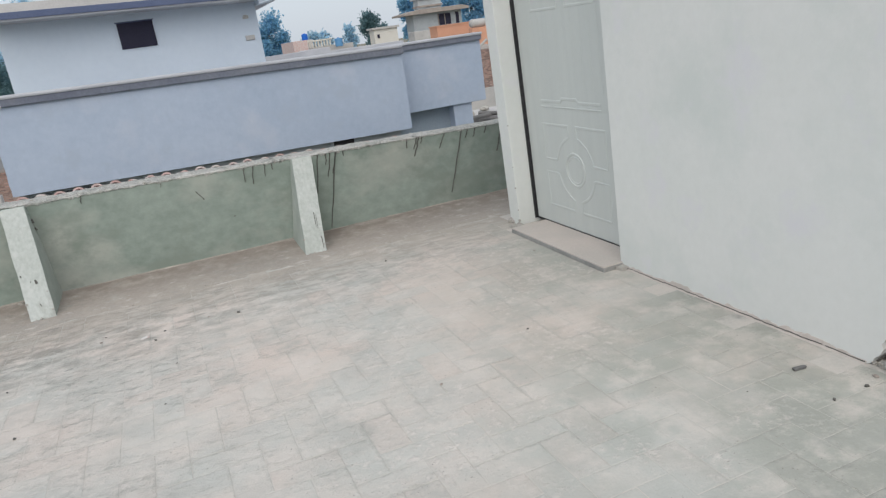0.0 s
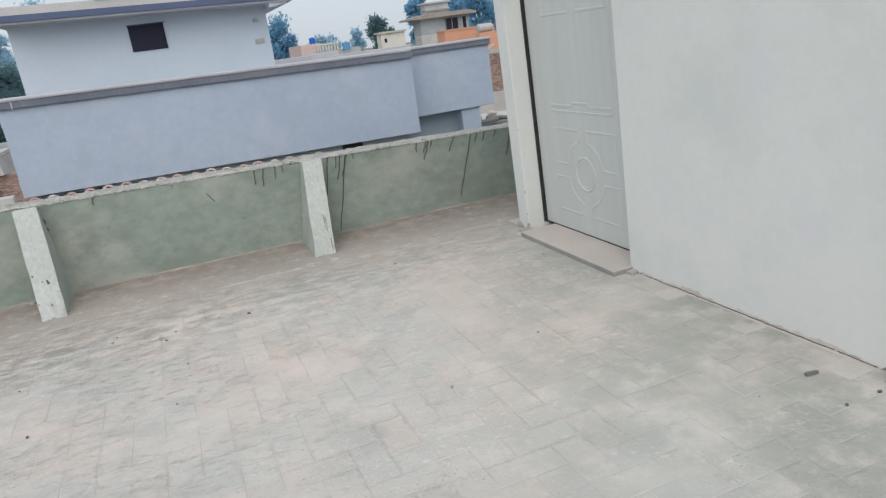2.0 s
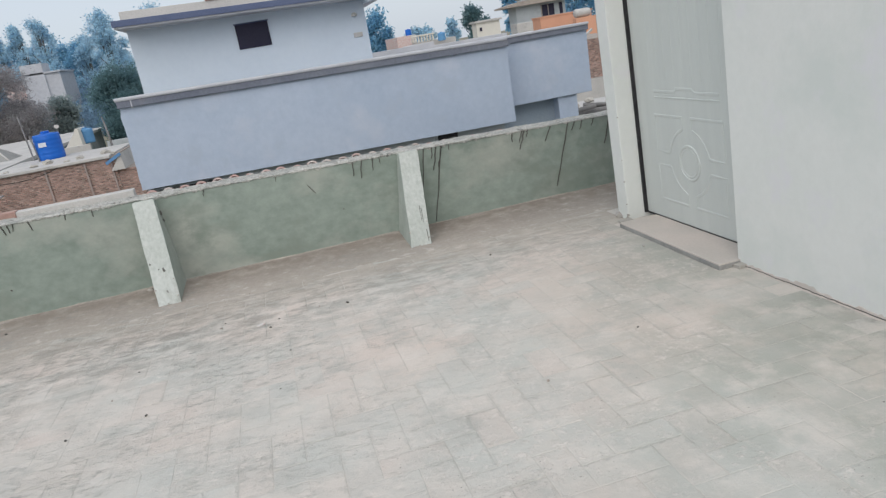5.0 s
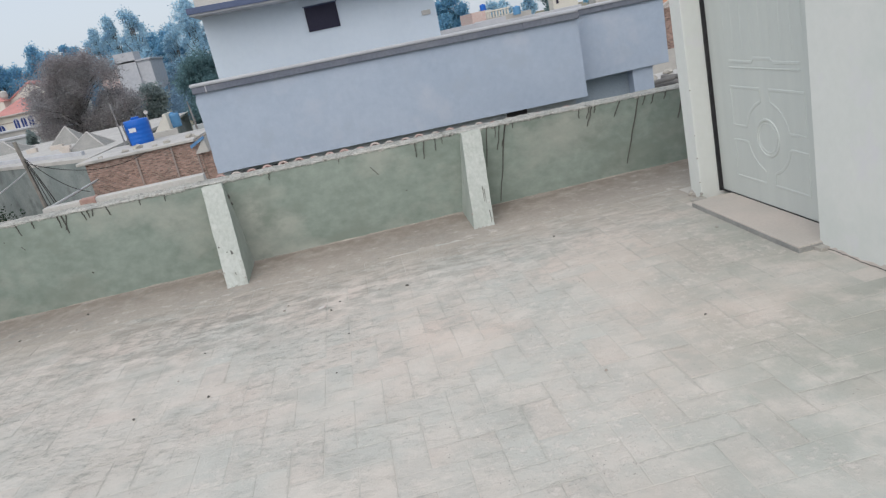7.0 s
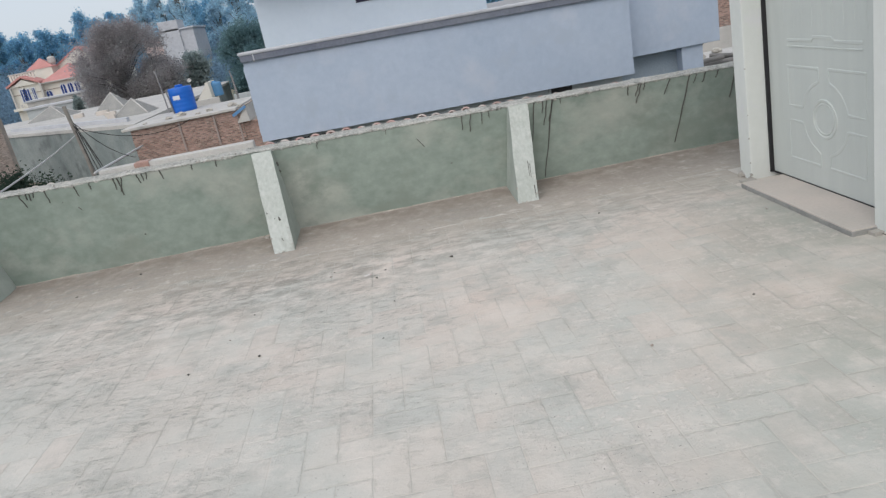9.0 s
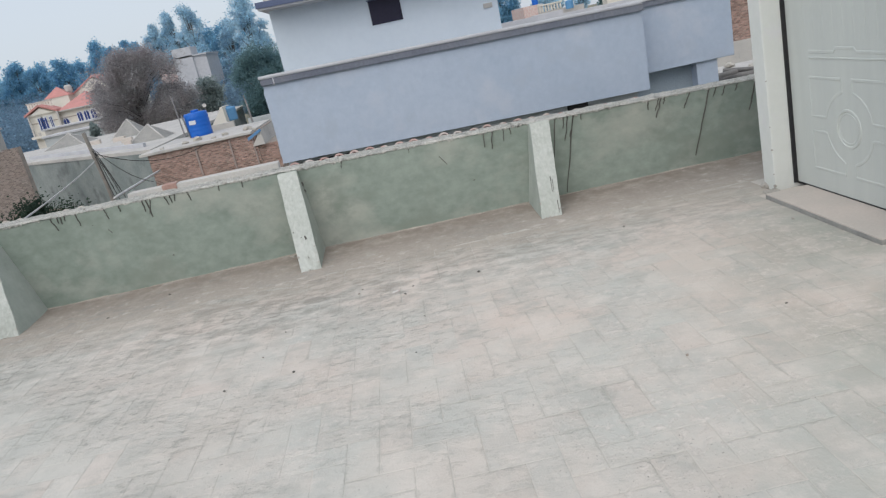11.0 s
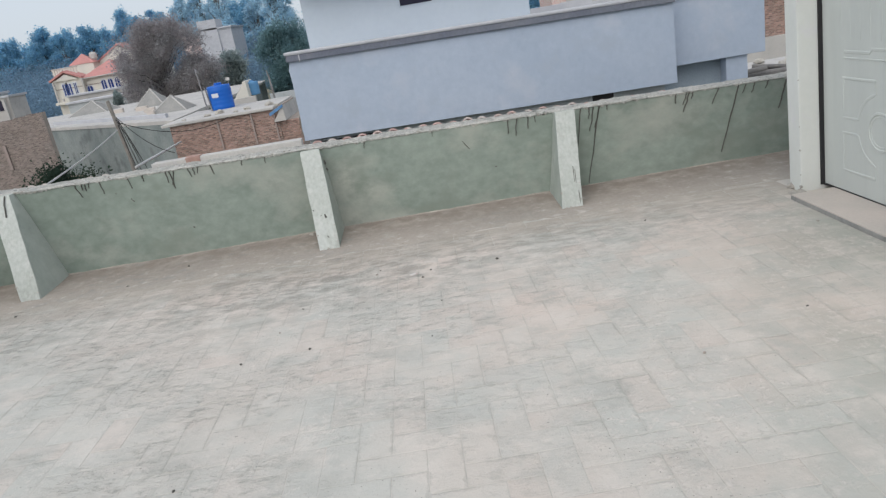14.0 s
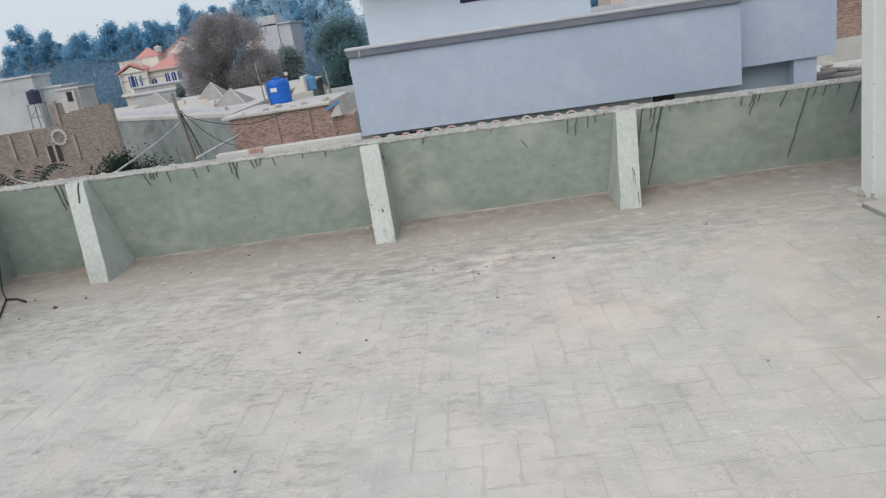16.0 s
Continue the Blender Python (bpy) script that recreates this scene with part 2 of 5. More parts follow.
M_CRUMB = surface("crumbled_plaster", (0.48, 0.46, 0.42), (0.34, 0.32, 0.29), size=8, stain=(0.12, 0.12, 0.11), stain_size=20, stain_cut=0.62, bump=0.6)
M_DRIP = surface("dark_cement_run", (0.085, 0.083, 0.075), (0.12, 0.115, 0.105), size=8, bump=0)
M_CLAY = surface("pink_painted_clay", (0.50, 0.30, 0.28), (0.58, 0.46, 0.435), size=7, stain=(0.60, 0.58, 0.56), stain_size=9, stain_cut=0.46, bump=0.3)
M_SILLEDGE = surface("grey_cement_edge", (0.33, 0.325, 0.31), (0.26, 0.26, 0.25), size=6, bump=0.3)
M_SILL = surface("pinkish_cement_sill", (0.56, 0.50, 0.455), (0.50, 0.46, 0.42), size=3, bump=0.1, contrast=0.05)
M_DOOR = surface("pressed_steel_door", (0.57, 0.60, 0.575), (0.54, 0.57, 0.55), size=1.5, rough=0.5, grain=70, bump=0.03, contrast=0.03, stretch=(1, 6, 0.4))
M_GAP = surface("dark_frame_and_gap", (0.025, 0.025, 0.028), (0.035, 0.033, 0.035), bump=0, rough=0.6)
M_BLUEGREY = surface("blue_grey_plaster", (0.445, 0.51, 0.615), (0.385, 0.455, 0.565), size=0.5, grain=14, stain=(0.49, 0.535, 0.62), stain_size=1.3, stain_cut=0.55, bump=0.1, contrast=0.05, smear=(0.405, 0.465, 0.56))
# darker copy of the blue-grey plaster, with the recess's shade in its colour
M_BLUESHADE = surface("shaded_blue_grey_plaster", (0.36, 0.42, 0.48), (0.32, 0.38, 0.44), size=1.5, bump=0.1, contrast=0.1)
M_PALE = surface("pale_blue_white_plaster", (0.60, 0.67, 0.75), (0.56, 0.63, 0.71), size=0.8, grain=14, bump=0.05, contrast=0.03)
M_BAND = surface("dark_grey_band", (0.15, 0.165, 0.21), (0.195, 0.21, 0.25), size=2, grain=30, bump=0.15, stain=(0.23, 0.235, 0.26), stain_size=4)
M_LEDGE = surface("light_cement_ledge", (0.50, 0.51, 0.54), (0.43, 0.44, 0.475), size=2, bump=0.1, contrast=0.05)
M_NAVY = surface("navy_fascia", (0.09, 0.115, 0.20), (0.11, 0.135, 0.22), size=2, bump=0.05)
M_DARK = surface("dark_window", (0.022, 0.021, 0.042), (0.03, 0.028, 0.05), size=2, rough=0.75, bump=0, contrast=0.05)
M_ROOFW = surface("pale_roof_screed", (0.50, 0.485, 0.465), (0.42, 0.41, 0.40), size=0.8, stain=(0.31, 0.305, 0.295), stain_size=1.6, bump=0.15)
M_BRICK = surface("weathered_red_brick", (0.36, 0.23, 0.195), (0.29, 0.195, 0.17), size=1.2, stain=(0.42, 0.35, 0.31), stain_size=3, spread=0.42, islands=True, bump=0.4, grain=30)
M_BROWNBRICK = surface("weathered_brown_brick", (0.265, 0.215, 0.20), (0.22, 0.19, 0.18), size=1.2, stain=(0.30, 0.27, 0.255), stain_size=2, spread=0.34, islands=True, bump=0.4, grain=30)
M_WHITECLAY = surface("whitewashed_clay", (0.56, 0.53, 0.5), (0.48, 0.46, 0.44), size=8, stain=(0.5, 0.3, 0.27), stain_size=10, stain_cut=0.62, bump=0.3)
M_MORTAR = surface("mortar", (0.37, 0.32, 0.28), (0.28, 0.245, 0.22), size=2, bump=0.3)
M_GREYWALL = surface("bare_grey_plaster", (0.27, 0.30, 0.295), (0.185, 0.215, 0.215), size=0.55, stain=(0.13, 0.145, 0.15), stain_size=0.8, stain_cut=0.55, bump=0.3, grain=12)
M_HOUSE = surface("cream_house_paint", (0.66, 0.635, 0.575), (0.60, 0.58, 0.535), size=0.6, bump=0.05)
M_GREYHOUSE = surface("grey_house_plaster", (0.46, 0.49, 0.50), (0.38, 0.41, 0.43), size=0.4, stain=(0.30, 0.32, 0.33), stain_size=0.9, bump=0.1)
M_REDROOF = surface("red_roof_tiles", (0.52, 0.25, 0.235), (0.45, 0.225, 0.21), size=0.8, bump=0.3, grain=10)
M_ORANGE = surface("orange_paint", (0.62, 0.33, 0.22), (0.58, 0.31, 0.21), size=0.8, bump=0.05)
M_TANK = surface("blue_plastic_tank", (0.01, 0.105, 0.46), (0.012, 0.12, 0.49), size=2, rough=0.4, bump=0, contrast=0.05)
M_TANKLIGHT = surface("faded_blue_plastic", (0.10, 0.26, 0.48), (0.12, 0.29, 0.5), size=2, rough=0.5, bump=0, contrast=0.05)
M_TANKDARK = surface("black_blue_plastic", (0.03, 0.035, 0.07), (0.035, 0.04, 0.08), size=2, rough=0.5, bump=0, contrast=0.05)
M_LABEL = surface("white_label", (0.6, 0.62, 0.66), (0.55, 0.57, 0.62), size=4, bump=0)
M_BLUEPAINT = surface("blue_painted_edge", (0.10, 0.22, 0.42), (0.12, 0.25, 0.44), size=3, bump=0.05)
M_METAL = surface("weathered_steel", (0.30, 0.30, 0.31), (0.22, 0.21, 0.21), size=6, rough=0.55, metal=0.6, bump=0.1)
M_CABLE = surface("black_cable", (0.03, 0.03, 0.032), (0.045, 0.045, 0.045), size=5, bump=0)
M_PALECABLE = surface("pale_cable", (0.5, 0.5, 0.5), (0.42, 0.42, 0.43), size=5, bump=0)
M_PIPE = surface("dark_steel_pipe", (0.12, 0.12, 0.12), (0.17, 0.165, 0.16), size=6, rough=0.6, bump=0.1)
M_WOOD = surface("grey_pole_wood", (0.26, 0.24, 0.22), (0.19, 0.18, 0.165), size=5, bump=0.3)
M_BARK = surface("bark", (0.15, 0.145, 0.14), (0.11, 0.11, 0.108), size=4, bump=0.4)
M_EARTH = surface("dusty_earth", (0.24, 0.21, 0.17), (0.17, 0.17, 0.12), size=0.1, stain=(0.1, 0.12, 0.07), stain_size=0.3, bump=0.2, grain=4)


def foliage(name, one, two):
    m = surface(name, one, two, size=0.7, rough=0.75, spread=0.22, islands=True, bump=0, contrast=0.05, grain=3)
    n, l = m.node_tree.nodes, m.node_tree.links
    b, out = n["Principled BSDF"], n["Material Output"]
    thin, both = n.new("ShaderNodeBsdfTranslucent"), n.new("ShaderNodeMixShader")
    both.inputs[0].default_value = 0.75
    b.inputs["Specular IOR Level"].default_value = 0.0
    l.new(b.inputs["Base Color"].links[0].from_socket, thin.inputs["Color"])
    l.new(b.outputs[0], both.inputs[1])
    l.new(thin.outputs[0], both.inputs[2])
    l.new(both.outputs[0], out.inputs["Surface"])
    return m


# distance haze is put into the gum and scrub leaf colours: paler, bluer
M_GUM = foliage("hazed_gum_leaves", (0.31, 0.55, 0.70), (0.265, 0.50, 0.66))
M_SCRUB = foliage("hazed_scrub_leaves", (0.23, 0.35, 0.46), (0.20, 0.30, 0.40))
M_PALM = foliage("deep_green_fronds", (0.06, 0.09, 0.065), (0.045, 0.07, 0.055))
# still more haze in the colour of these gums
M_PALEGUM = foliage("pale_hazed_gum_leaves", (0.55, 0.73, 0.82), (0.49, 0.67, 0.78))
# the dark green and brownish leaves are lifted for haze as well
M_LEAF = foliage("hazed_dark_green_leaves", (0.22, 0.34, 0.35), (0.17, 0.28, 0.31))
M_DRYLEAF = foliage("hazed_brownish_leaves", (0.45, 0.415, 0.425), (0.385, 0.39, 0.40))
M_PALELEAF = foliage("grey_green_leaves", (0.36, 0.42, 0.41), (0.31, 0.37, 0.37))


# ---- building helpers ----
def part(name, bm, material, parent=None, label="", smooth=False):
    """One mesh object out of a bmesh, as a part of parent or on its own."""
    me = bpy.data.meshes.new(name)
    bm.to_mesh(me)
    bm.free()
    if smooth:
        for p in me.polygons:
            p.use_smooth = True
    me.materials.append(material)
    ob = new(name, me)
    if parent:
        ob.parent = parent
    if label:
        ob["label"] = label
    return ob


def thing(name, place, label, category, group="", kind="", turn=0.0):
    """An empty at a thing's base, which its parts hang from."""
    ob = new(name)
    ob.empty_display_size = 0.1
    ob.matrix_basis = pose(*place, 0, 0, turn)
    return tagged(ob, label, category, group, kind)


def box(x0, x1, y0, y1, z0, z1, bevel=0.0, bm=None):
    bm = bm or bmesh.new()
    made = bmesh.ops.create_cube(bm, size=1.0, matrix=Matrix.LocRotScale(((x0 + x1) / 2, (y0 + y1) / 2, (z0 + z1) / 2), None, (x1 - x0, y1 - y0, z1 - z0)))
    if bevel:
        edges = {e for v in made["verts"] for e in v.link_edges}
        bmesh.ops.bevel(bm, geom=list(edges), offset=bevel, segments=2, profile=0.6, affect="EDGES")
    return bm


def tube(points, radius, sides=6, bm=None, tip=None):
    """A round bar along points; tip: the radius at its far end."""
    bm = bm or bmesh.new()
    pts = [Vector(p) for p in points]
    tip = radius if tip is None else tip
    rings = []
    for i, p in enumerate(pts):
        way = (pts[min(i + 1, len(pts) - 1)] - pts[max(i - 1, 0)]).normalized()
        side = way.cross(Vector((0.31, 0.17, 0.93))).normalized()
        up = way.cross(side)
        r = radius + (tip - radius) * i / max(1, len(pts) - 1)
        rings.append([bm.verts.new(p + r * (math.cos(a) * side + math.sin(a) * up)) for a in (2 * math.pi * k / sides for k in range(sides))])
    for a, b in zip(rings, rings[1:]):
        for k in range(sides):
            bm.faces.new((a[k], a[(k + 1) % sides], b[(k + 1) % sides], b[k]))
    bm.faces.new(rings[0][::-1])
    bm.faces.new(rings[-1])
    return bm


def sag(a, b, drop, count=12):
    a, b = Vector(a), Vector(b)
    return [a.lerp(b, i / count) - Vector((0, 0, drop * 4 * (i / count) * (1 - i / count))) for i in range(count + 1)]


def lathe(profile, sides=20, bm=None, at=(0, 0, 0)):
    """A turned body from (radius, height) pairs."""
    bm = bm or bmesh.new()
    rings = [[bm.verts.new((at[0] + r * math.cos(2 * math.pi * k / sides), at[1] + r * math.sin(2 * math.pi * k / sides), at[2] + z)) for k in range(sides)] for r, z in profile]
    for a, b in zip(rings, rings[1:]):
        for k in range(sides):
            bm.faces.new((a[k], a[(k + 1) % sides], b[(k + 1) % sides], b[k]))
    bm.faces.new(rings[0][::-1])
    bm.faces.new(rings[-1])
    return bm


def prism(outline, low, high, axis="y", bm=None):
    """A plate with the given outline (pairs), from low to high along an axis."""
    bm = bm or bmesh.new()

    def put(a, b, c):
        return bm.verts.new({"x": (c, a, b), "y": (a, c, b), "z": (a, b, c)}[axis])

    one, two = [put(a, b, low) for a, b in outline], [put(a, b, high) for a, b in outline]
    bm.faces.new(one)
    bm.faces.new(two[::-1])
    for k in range(len(outline)):
        j = (k + 1) % len(outline)
        bm.faces.new((one[k], two[k], two[j], one[j]))
    bmesh.ops.recalc_face_normals(bm, faces=bm.faces)
    return bm


def rough(bm, amount, scale, seed=0.0, keep=None):
    """Push vertices about by smooth noise."""
    for v in bm.verts:
        if keep and keep(v.co):
            continue
        q = v.co * scale + Vector((seed, seed * 0.7, seed * 1.3))
        v.co += amount * noise.noise_vector(q)
    return bm


def lump(r, seed, squash=0.6):
    bm = bmesh.new()
    bmesh.ops.create_icosphere(bm, subdivisions=2, radius=r)
    for v in bm.verts:
        v.co *= 1 + 0.45 * noise.noise(v.co.normalized() * 1.6 + Vector((seed, 0, 0)))
        v.co.z *= squash
    low = min(v.co.z for v in bm.verts)
    for v in bm.verts:
        v.co.z -= low * 0.85
    return bm


# ---- the terrace ----
PARAPET_Y, WALL_X, LEFT_X = 5.27, 2.25, -4.0


def parapet_top(x):
    return 0.650 - 0.0205 * x


tagged(part("ground", box(-600, 600, -300, 900, -3.9, -3.6), M_EARTH), "dusty earth and scrub between the houses", "ground", kind="structure")
floor = tagged(part("floor", box(LEFT_X - 0.2, 5.2, -4.2, 5.7, -0.25, -0.0011), M_JOINT), "roof terrace floor bedded in grey mortar", "floor", kind="structure")
# the storey under the terrace
tagged(part("wall_storey", box(LEFT_X - 0.15, 5.15, -4.15, 5.62, -3.6, -0.25), M_GREEN), "plastered wall of the storey below the terrace", "wall", kind="structure")

# bare cement strip along the parapet, in front of it ragged
bm = bmesh.new()
xs = [LEFT_X + 0.05 * i for i in range(int((5.0 - LEFT_X) / 0.05) + 1)]
rows = []
for x in xs:
    edge = 4.60 + 0.12 * noise.noise((x * 1.1, 0, 3)) + 0.06 * noise.noise((x * 5, 0, 8)) + 0.03 * noise.noise((x * 19, 0, 8))
    dip = 0.004 * noise.noise((x * 3, 1, 1))
    rows.append([bm.verts.new((x, y, z)) for y, z in ((edge, -0.002), (edge + 0.05, 0.0022), (4.97, 0.004), (5.12, 0.010 + 0.5 * dip), (PARAPET_Y + 0.01, 0.02))])
for a, b in zip(rows, rows[1:]):
    for k in range(4):
        bm.faces.new((a[k], b[k], b[k + 1], a[k + 1]))
tagged(part("floor_screed", bm, M_SCREED, smooth=True), "dusty brown cement fillet sloping up to the parapet", "floor", kind="structure")


def parapet(name, along, label):
    """A half-height wall; along(s, d, z) gives the place s along it, d into it and z up."""
    bm = bmesh.new()
    rows = []
    s = 0.0
    length = along[1]
    place = along[0]
    while s <= length + 1e-6:
        x, y, _ = place(s, 0, 0)
        top = parapet_top(x) - 0.012
        wave = 0.006 * noise.noise((s * 1.3, 2.0, 0))
        rows.append([bm.verts.new(place(s, d + wave * (z > 0.05), z)) for d, z in ((0, -0.01), (0, 0.2), (0.002, 0.4), (0, top), (0.22, top), (0.24, -0.4))])
        s += 0.1
    for a, b in zip(rows, rows[1:]):
        for k in range(5):
            bm.faces.new((a[k], b[k], b[k + 1], a[k + 1]))
    bm.faces.new(rows[0])
    bm.faces.new(rows[-1][::-1])
    bmesh.ops.recalc_face_normals(bm, faces=bm.faces)
    wall = tagged(part(name, bm, M_GREEN), label, "wall", kind="structure")
    # ragged cement capping, trowelled over the top and spilling down the face
    bm = bmesh.new()
    rows = []
    s = 0.0
    while s <= length + 1e-6:
        x, y, _ = place(s, 0, 0)
        top = parapet_top(x)
        n1 = noise.noise((s * 6, 0.3, 1.0)) + 0.7 * noise.noise((s * 19, 0.9, 4.0)) + 0.8 * noise.noise((s * 53, 0.4, 9.0))
        n2 = noise.noise((s * 8, 5.3, 2.0)) + 0.7 * noise.noise((s * 23, 1.9, 7.0)) + 0.8 * noise.noise((s * 61, 2.4, 3.0))
        lip = max(0.003, 0.011 + 0.014 * noise.noise((s * 4.5, 7, 1)) + 0.014 * noise.noise((s * 21, 3, 1)) + 0.011 * noise.noise((s * 57, 3, 5)))
        rows.append([bm.verts.new(place(s, d, z)) for d, z in (
            (0.012, top - lip - 0.012), (-0.004 - 0.003 * n1, top - lip), (-0.006 + 0.004 * n2, top - 0.006 + 0.004 * n1), (0.012 + 0.006 * n1, top + 0.004 + 0.005 * n2),
            (0.07, top + 0.006 * n1), (0.13, top + 0.004 + 0.008 * n2), (0.19, top + 0.003 + 0.008 * n1), (0.235 + 0.01 * n2, top - 0.004), (0.235, top - 0.05))])
        s += 0.009
    for a, b in zip(rows, rows[1:]):
        for k in range(8):
            bm.faces.new((a[k], b[k], b[k + 1], a[k + 1]))
    bmesh.ops.recalc_face_normals(bm, faces=bm.faces)
    part("capping", bm, M_COPING, wall, "crumbling grey cement capping")
    # crumbs of cement sticking to its edge
    rng = random.Random(int(length * 100))
    bm = bmesh.new()
    for k in range(300):
        s = rng.uniform(0.1, length - 0.1)
        r = rng.uniform(0.003, 0.009)
        c = Vector(place(s, rng.choice((-0.006, 0.0, 0.03, 0.09)) + rng.uniform(-0.004, 0.02), parapet_top(place(s, 0, 0)[0]) + rng.uniform(-0.02, 0.004)))
        made = bmesh.ops.create_icosphere(bm, subdivisions=1, radius=r)
        for v in made["verts"]:
            v.co = c + Vector((v.co.x * 1.5, v.co.y, v.co.z * 0.8)) * (1 + 0.5 * noise.noise(v.co * 160 + c * 9))
    tagged(part("crumbs", bm, M_CRUMB, wall, "crumbs of broken cement along the capping"), kind="stuff")
    # cracked mortar bead where the wall meets the floor
    bm = bmesh.new()
    rows = []
    s = 0.0
    while s <= length + 1e-6:
        w = max(0.001, 0.008 + 0.012 * noise.noise((s * 2.3, 6, 2)) + 0.006 * noise.noise((s * 17, 6, 2)))
        rows.append([bm.verts.new(place(s, d, z)) for d, z in ((0.004, 0.020 + 1.0 * w), (-w * 0.5, 0.019 + 0.5 * w), (-w * 1.3, 0.013))])
        s += 0.04
    for a, b in zip(rows, rows[1:]):
        for k in range(2):
            bm.faces.new((a[k], b[k], b[k + 1], a[k + 1]))
    part("mortar_bead", bm, M_BEAD, wall, "cracked mortar bead along the floor")
    return wall


wall_north = parapet("wall_north", (lambda s, d, z: (LEFT_X - 0.24 + s, PARAPET_Y + d, z), 9.4), "pale green plastered parapet with a crumbling cement top")
wall_west = parapet("wall_west", (lambda s, d, z: (LEFT_X - d, -4.0 + s, z), 9.42), "pale green plastered side parapet of the terrace")

# dark cement runs down the parapet: place, length, lean, width
RUNS = ((-3.46, 0.20, -0.2, 9), (-3.415, 0.17, -0.11, 8), (-3.345, 0.12, 0.19, 8), (-3.38, 0.08, -0.3, 6), (-2.735, 0.10, -0.37, 6), (-2.682, 0.045, 0.0, 7), (-2.657, 0.055, 0.02, 7), (-2.626, 0.036, 0.17, 6), (-2.544, 0.095, -0.14, 7),
        (-2.338, 0.085, -0.3, 7), (-2.22, 0.05, -0.1, 9), (-2.046, 0.085, -0.09, 8), (-2.018, 0.135, -0.14, 9), (-1.984, 0.105, 0.28, 7), (-1.877, 0.067, -0.3, 7), (-1.839, 0.057, -0.2, 7), (-1.801, 0.048, 0.1, 6),
        (-1.706, 0.067, -0.25, 8), (-1.469, 0.038, 0, 8), (-1.289, 0.048, 0.1, 7), (-0.53, 0.05, 0.26, 6), (-0.019, 0.038, 0.0, 5), (0.559, 0.105, 0.06, 7), (0.628, 0.13, 0.16, 7), (0.715, 0.085, 0.13, 6),
        (0.768, 0.048, 0.1, 6), (1.116, 0.29, 0.17, 8), (1.182, 0.085, 0.15, 7), (1.214, 0.175, 0.24, 8), (1.255, 0.575, 0.225, 8), (1.262, 0.155, 0.33, 7), (1.319, 0.04, 0.1, 6),
        (1.843, 0.07, 0.12, 7), (1.93, 0.085, 0.46, 6), (1.948, 0.14, 0.40, 8), (1.975, 0.05, 0.3, 7), (2.169, 0.11, 0.5, 7), (2.322, 0.49, 0.31, 8), (2.38, 0.065, 0.46, 7), (2.446, 0.07, 0.38, 7),
        (2.547, 0.055, 0.43, 7), (2.69, 0.22, 0.30, 8), (2.72, 0.08, 0.3, 7), (2.86, 0.10, 0.3, 7), (2.95, 0.09, 0.2, 7))
for x, length, lean, width in RUNS:
    bm = bmesh.new()
    rows = []
    for i in range(13):
        f = i / 12
        z = parapet_top(x) - 0.012 - length * f
        cx = x - lean * length * f + 0.006 * noise.noise((x * 9, f * 4, 0.5))
        w = 0.00056 * width * (1.15 - 0.5 * f) * (1 + 0.3 * noise.noise((x * 3, f * 9, 2)))
        rows.append([bm.verts.new((cx + a, PARAPET_Y - b, z)) for a, b in ((-w, -0.004), (-w * 0.6, 0.0085), (w * 0.6, 0.0085), (w, -0.004))])
    for a, b in zip(rows, rows[1:]):
        for k in range(3):
            bm.faces.new((a[k], a[k + 1], b[k + 1], b[k]))
    bm.faces.new(rows[-1])
    part("cement_run", bm, M_DRIP, wall_north)
for x, z, dx, dz, r in ((0.198, 0.525, 0.048, -0.07, 0.003), (-2.35, 0.525, 0.02, -0.03, 0.003), (-0.862, 0.56, 0.006, -0.03, 0.012), (-0.872, 0.61, 0.004, -0.02, 0.006), (-0.852, 0.50, 0.008, -0.02, 0.006), (0.42, 0.29, 0.012, 0.0, 0.004), (-1.95, 0.23, 0.008, -0.01, 0.005), (-2.45, 0.58, 0.004, 0.0, 0.004)):
    part("scratch", tube([(x, PARAPET_Y - 0.001, z), (x + dx, PARAPET_Y - 0.001, z + dz)], r, 6), M_DRIP, wall_north)

# half-round clay tiles of the outer eave, their mouths showing over the parapet
bm = bmesh.new()
sides = 9
for y0, y1, dz in ((0.0, 0.34, -0.16),):
    ring = []
    for y, z in ((y0, 0.0), (y1, dz)):
        for r in (0.046, 0.034):
            ring.append([bm.verts.new((r * math.cos(math.pi * k / sides), y, z + r * math.sin(math.pi * k / sides))) for k in range(sides + 1)])
    for k in range(sides):
        bm.faces.new((ring[0][k], ring[0][k + 1], ring[1][k + 1], ring[1][k]))
        bm.faces.new((ring[0][k], ring[2][k], ring[2][k + 1], ring[0][k + 1]))
        bm.faces.new((ring[1][k], ring[1][k + 1], ring[3][k + 1], ring[3][k]))
        bm.faces.new((ring[2][k], ring[3][k], ring[3][k + 1], ring[2][k + 1]))
ring = [bm.verts.new((0.035 * math.cos(math.pi * k / sides), 0.012 + 0.006 * (k % 2), 0.035 * math.sin(math.pi * k / sides) - 0.002)) for k in range(sides + 1)]
bm.faces.new(ring).material_index = 1
me_tile = bpy.data.meshes.new("eave_tile")
bm.to_mesh(me_tile)
bm.free()
me_whitetile = me_tile.copy()
me_tile.materials.append(M_CLAY)
me_tile.materials.append(M_TILEFILL)
me_whitetile.materials.append(M_WHITECLAY)
me_whitetile.materials.append(M_CLAY)
eave = thing("tiled_eave", (0, 0, 0), "row of pink half-round clay eave tiles behind the parapet", "roof tiles", kind="structure")
x = -3.99
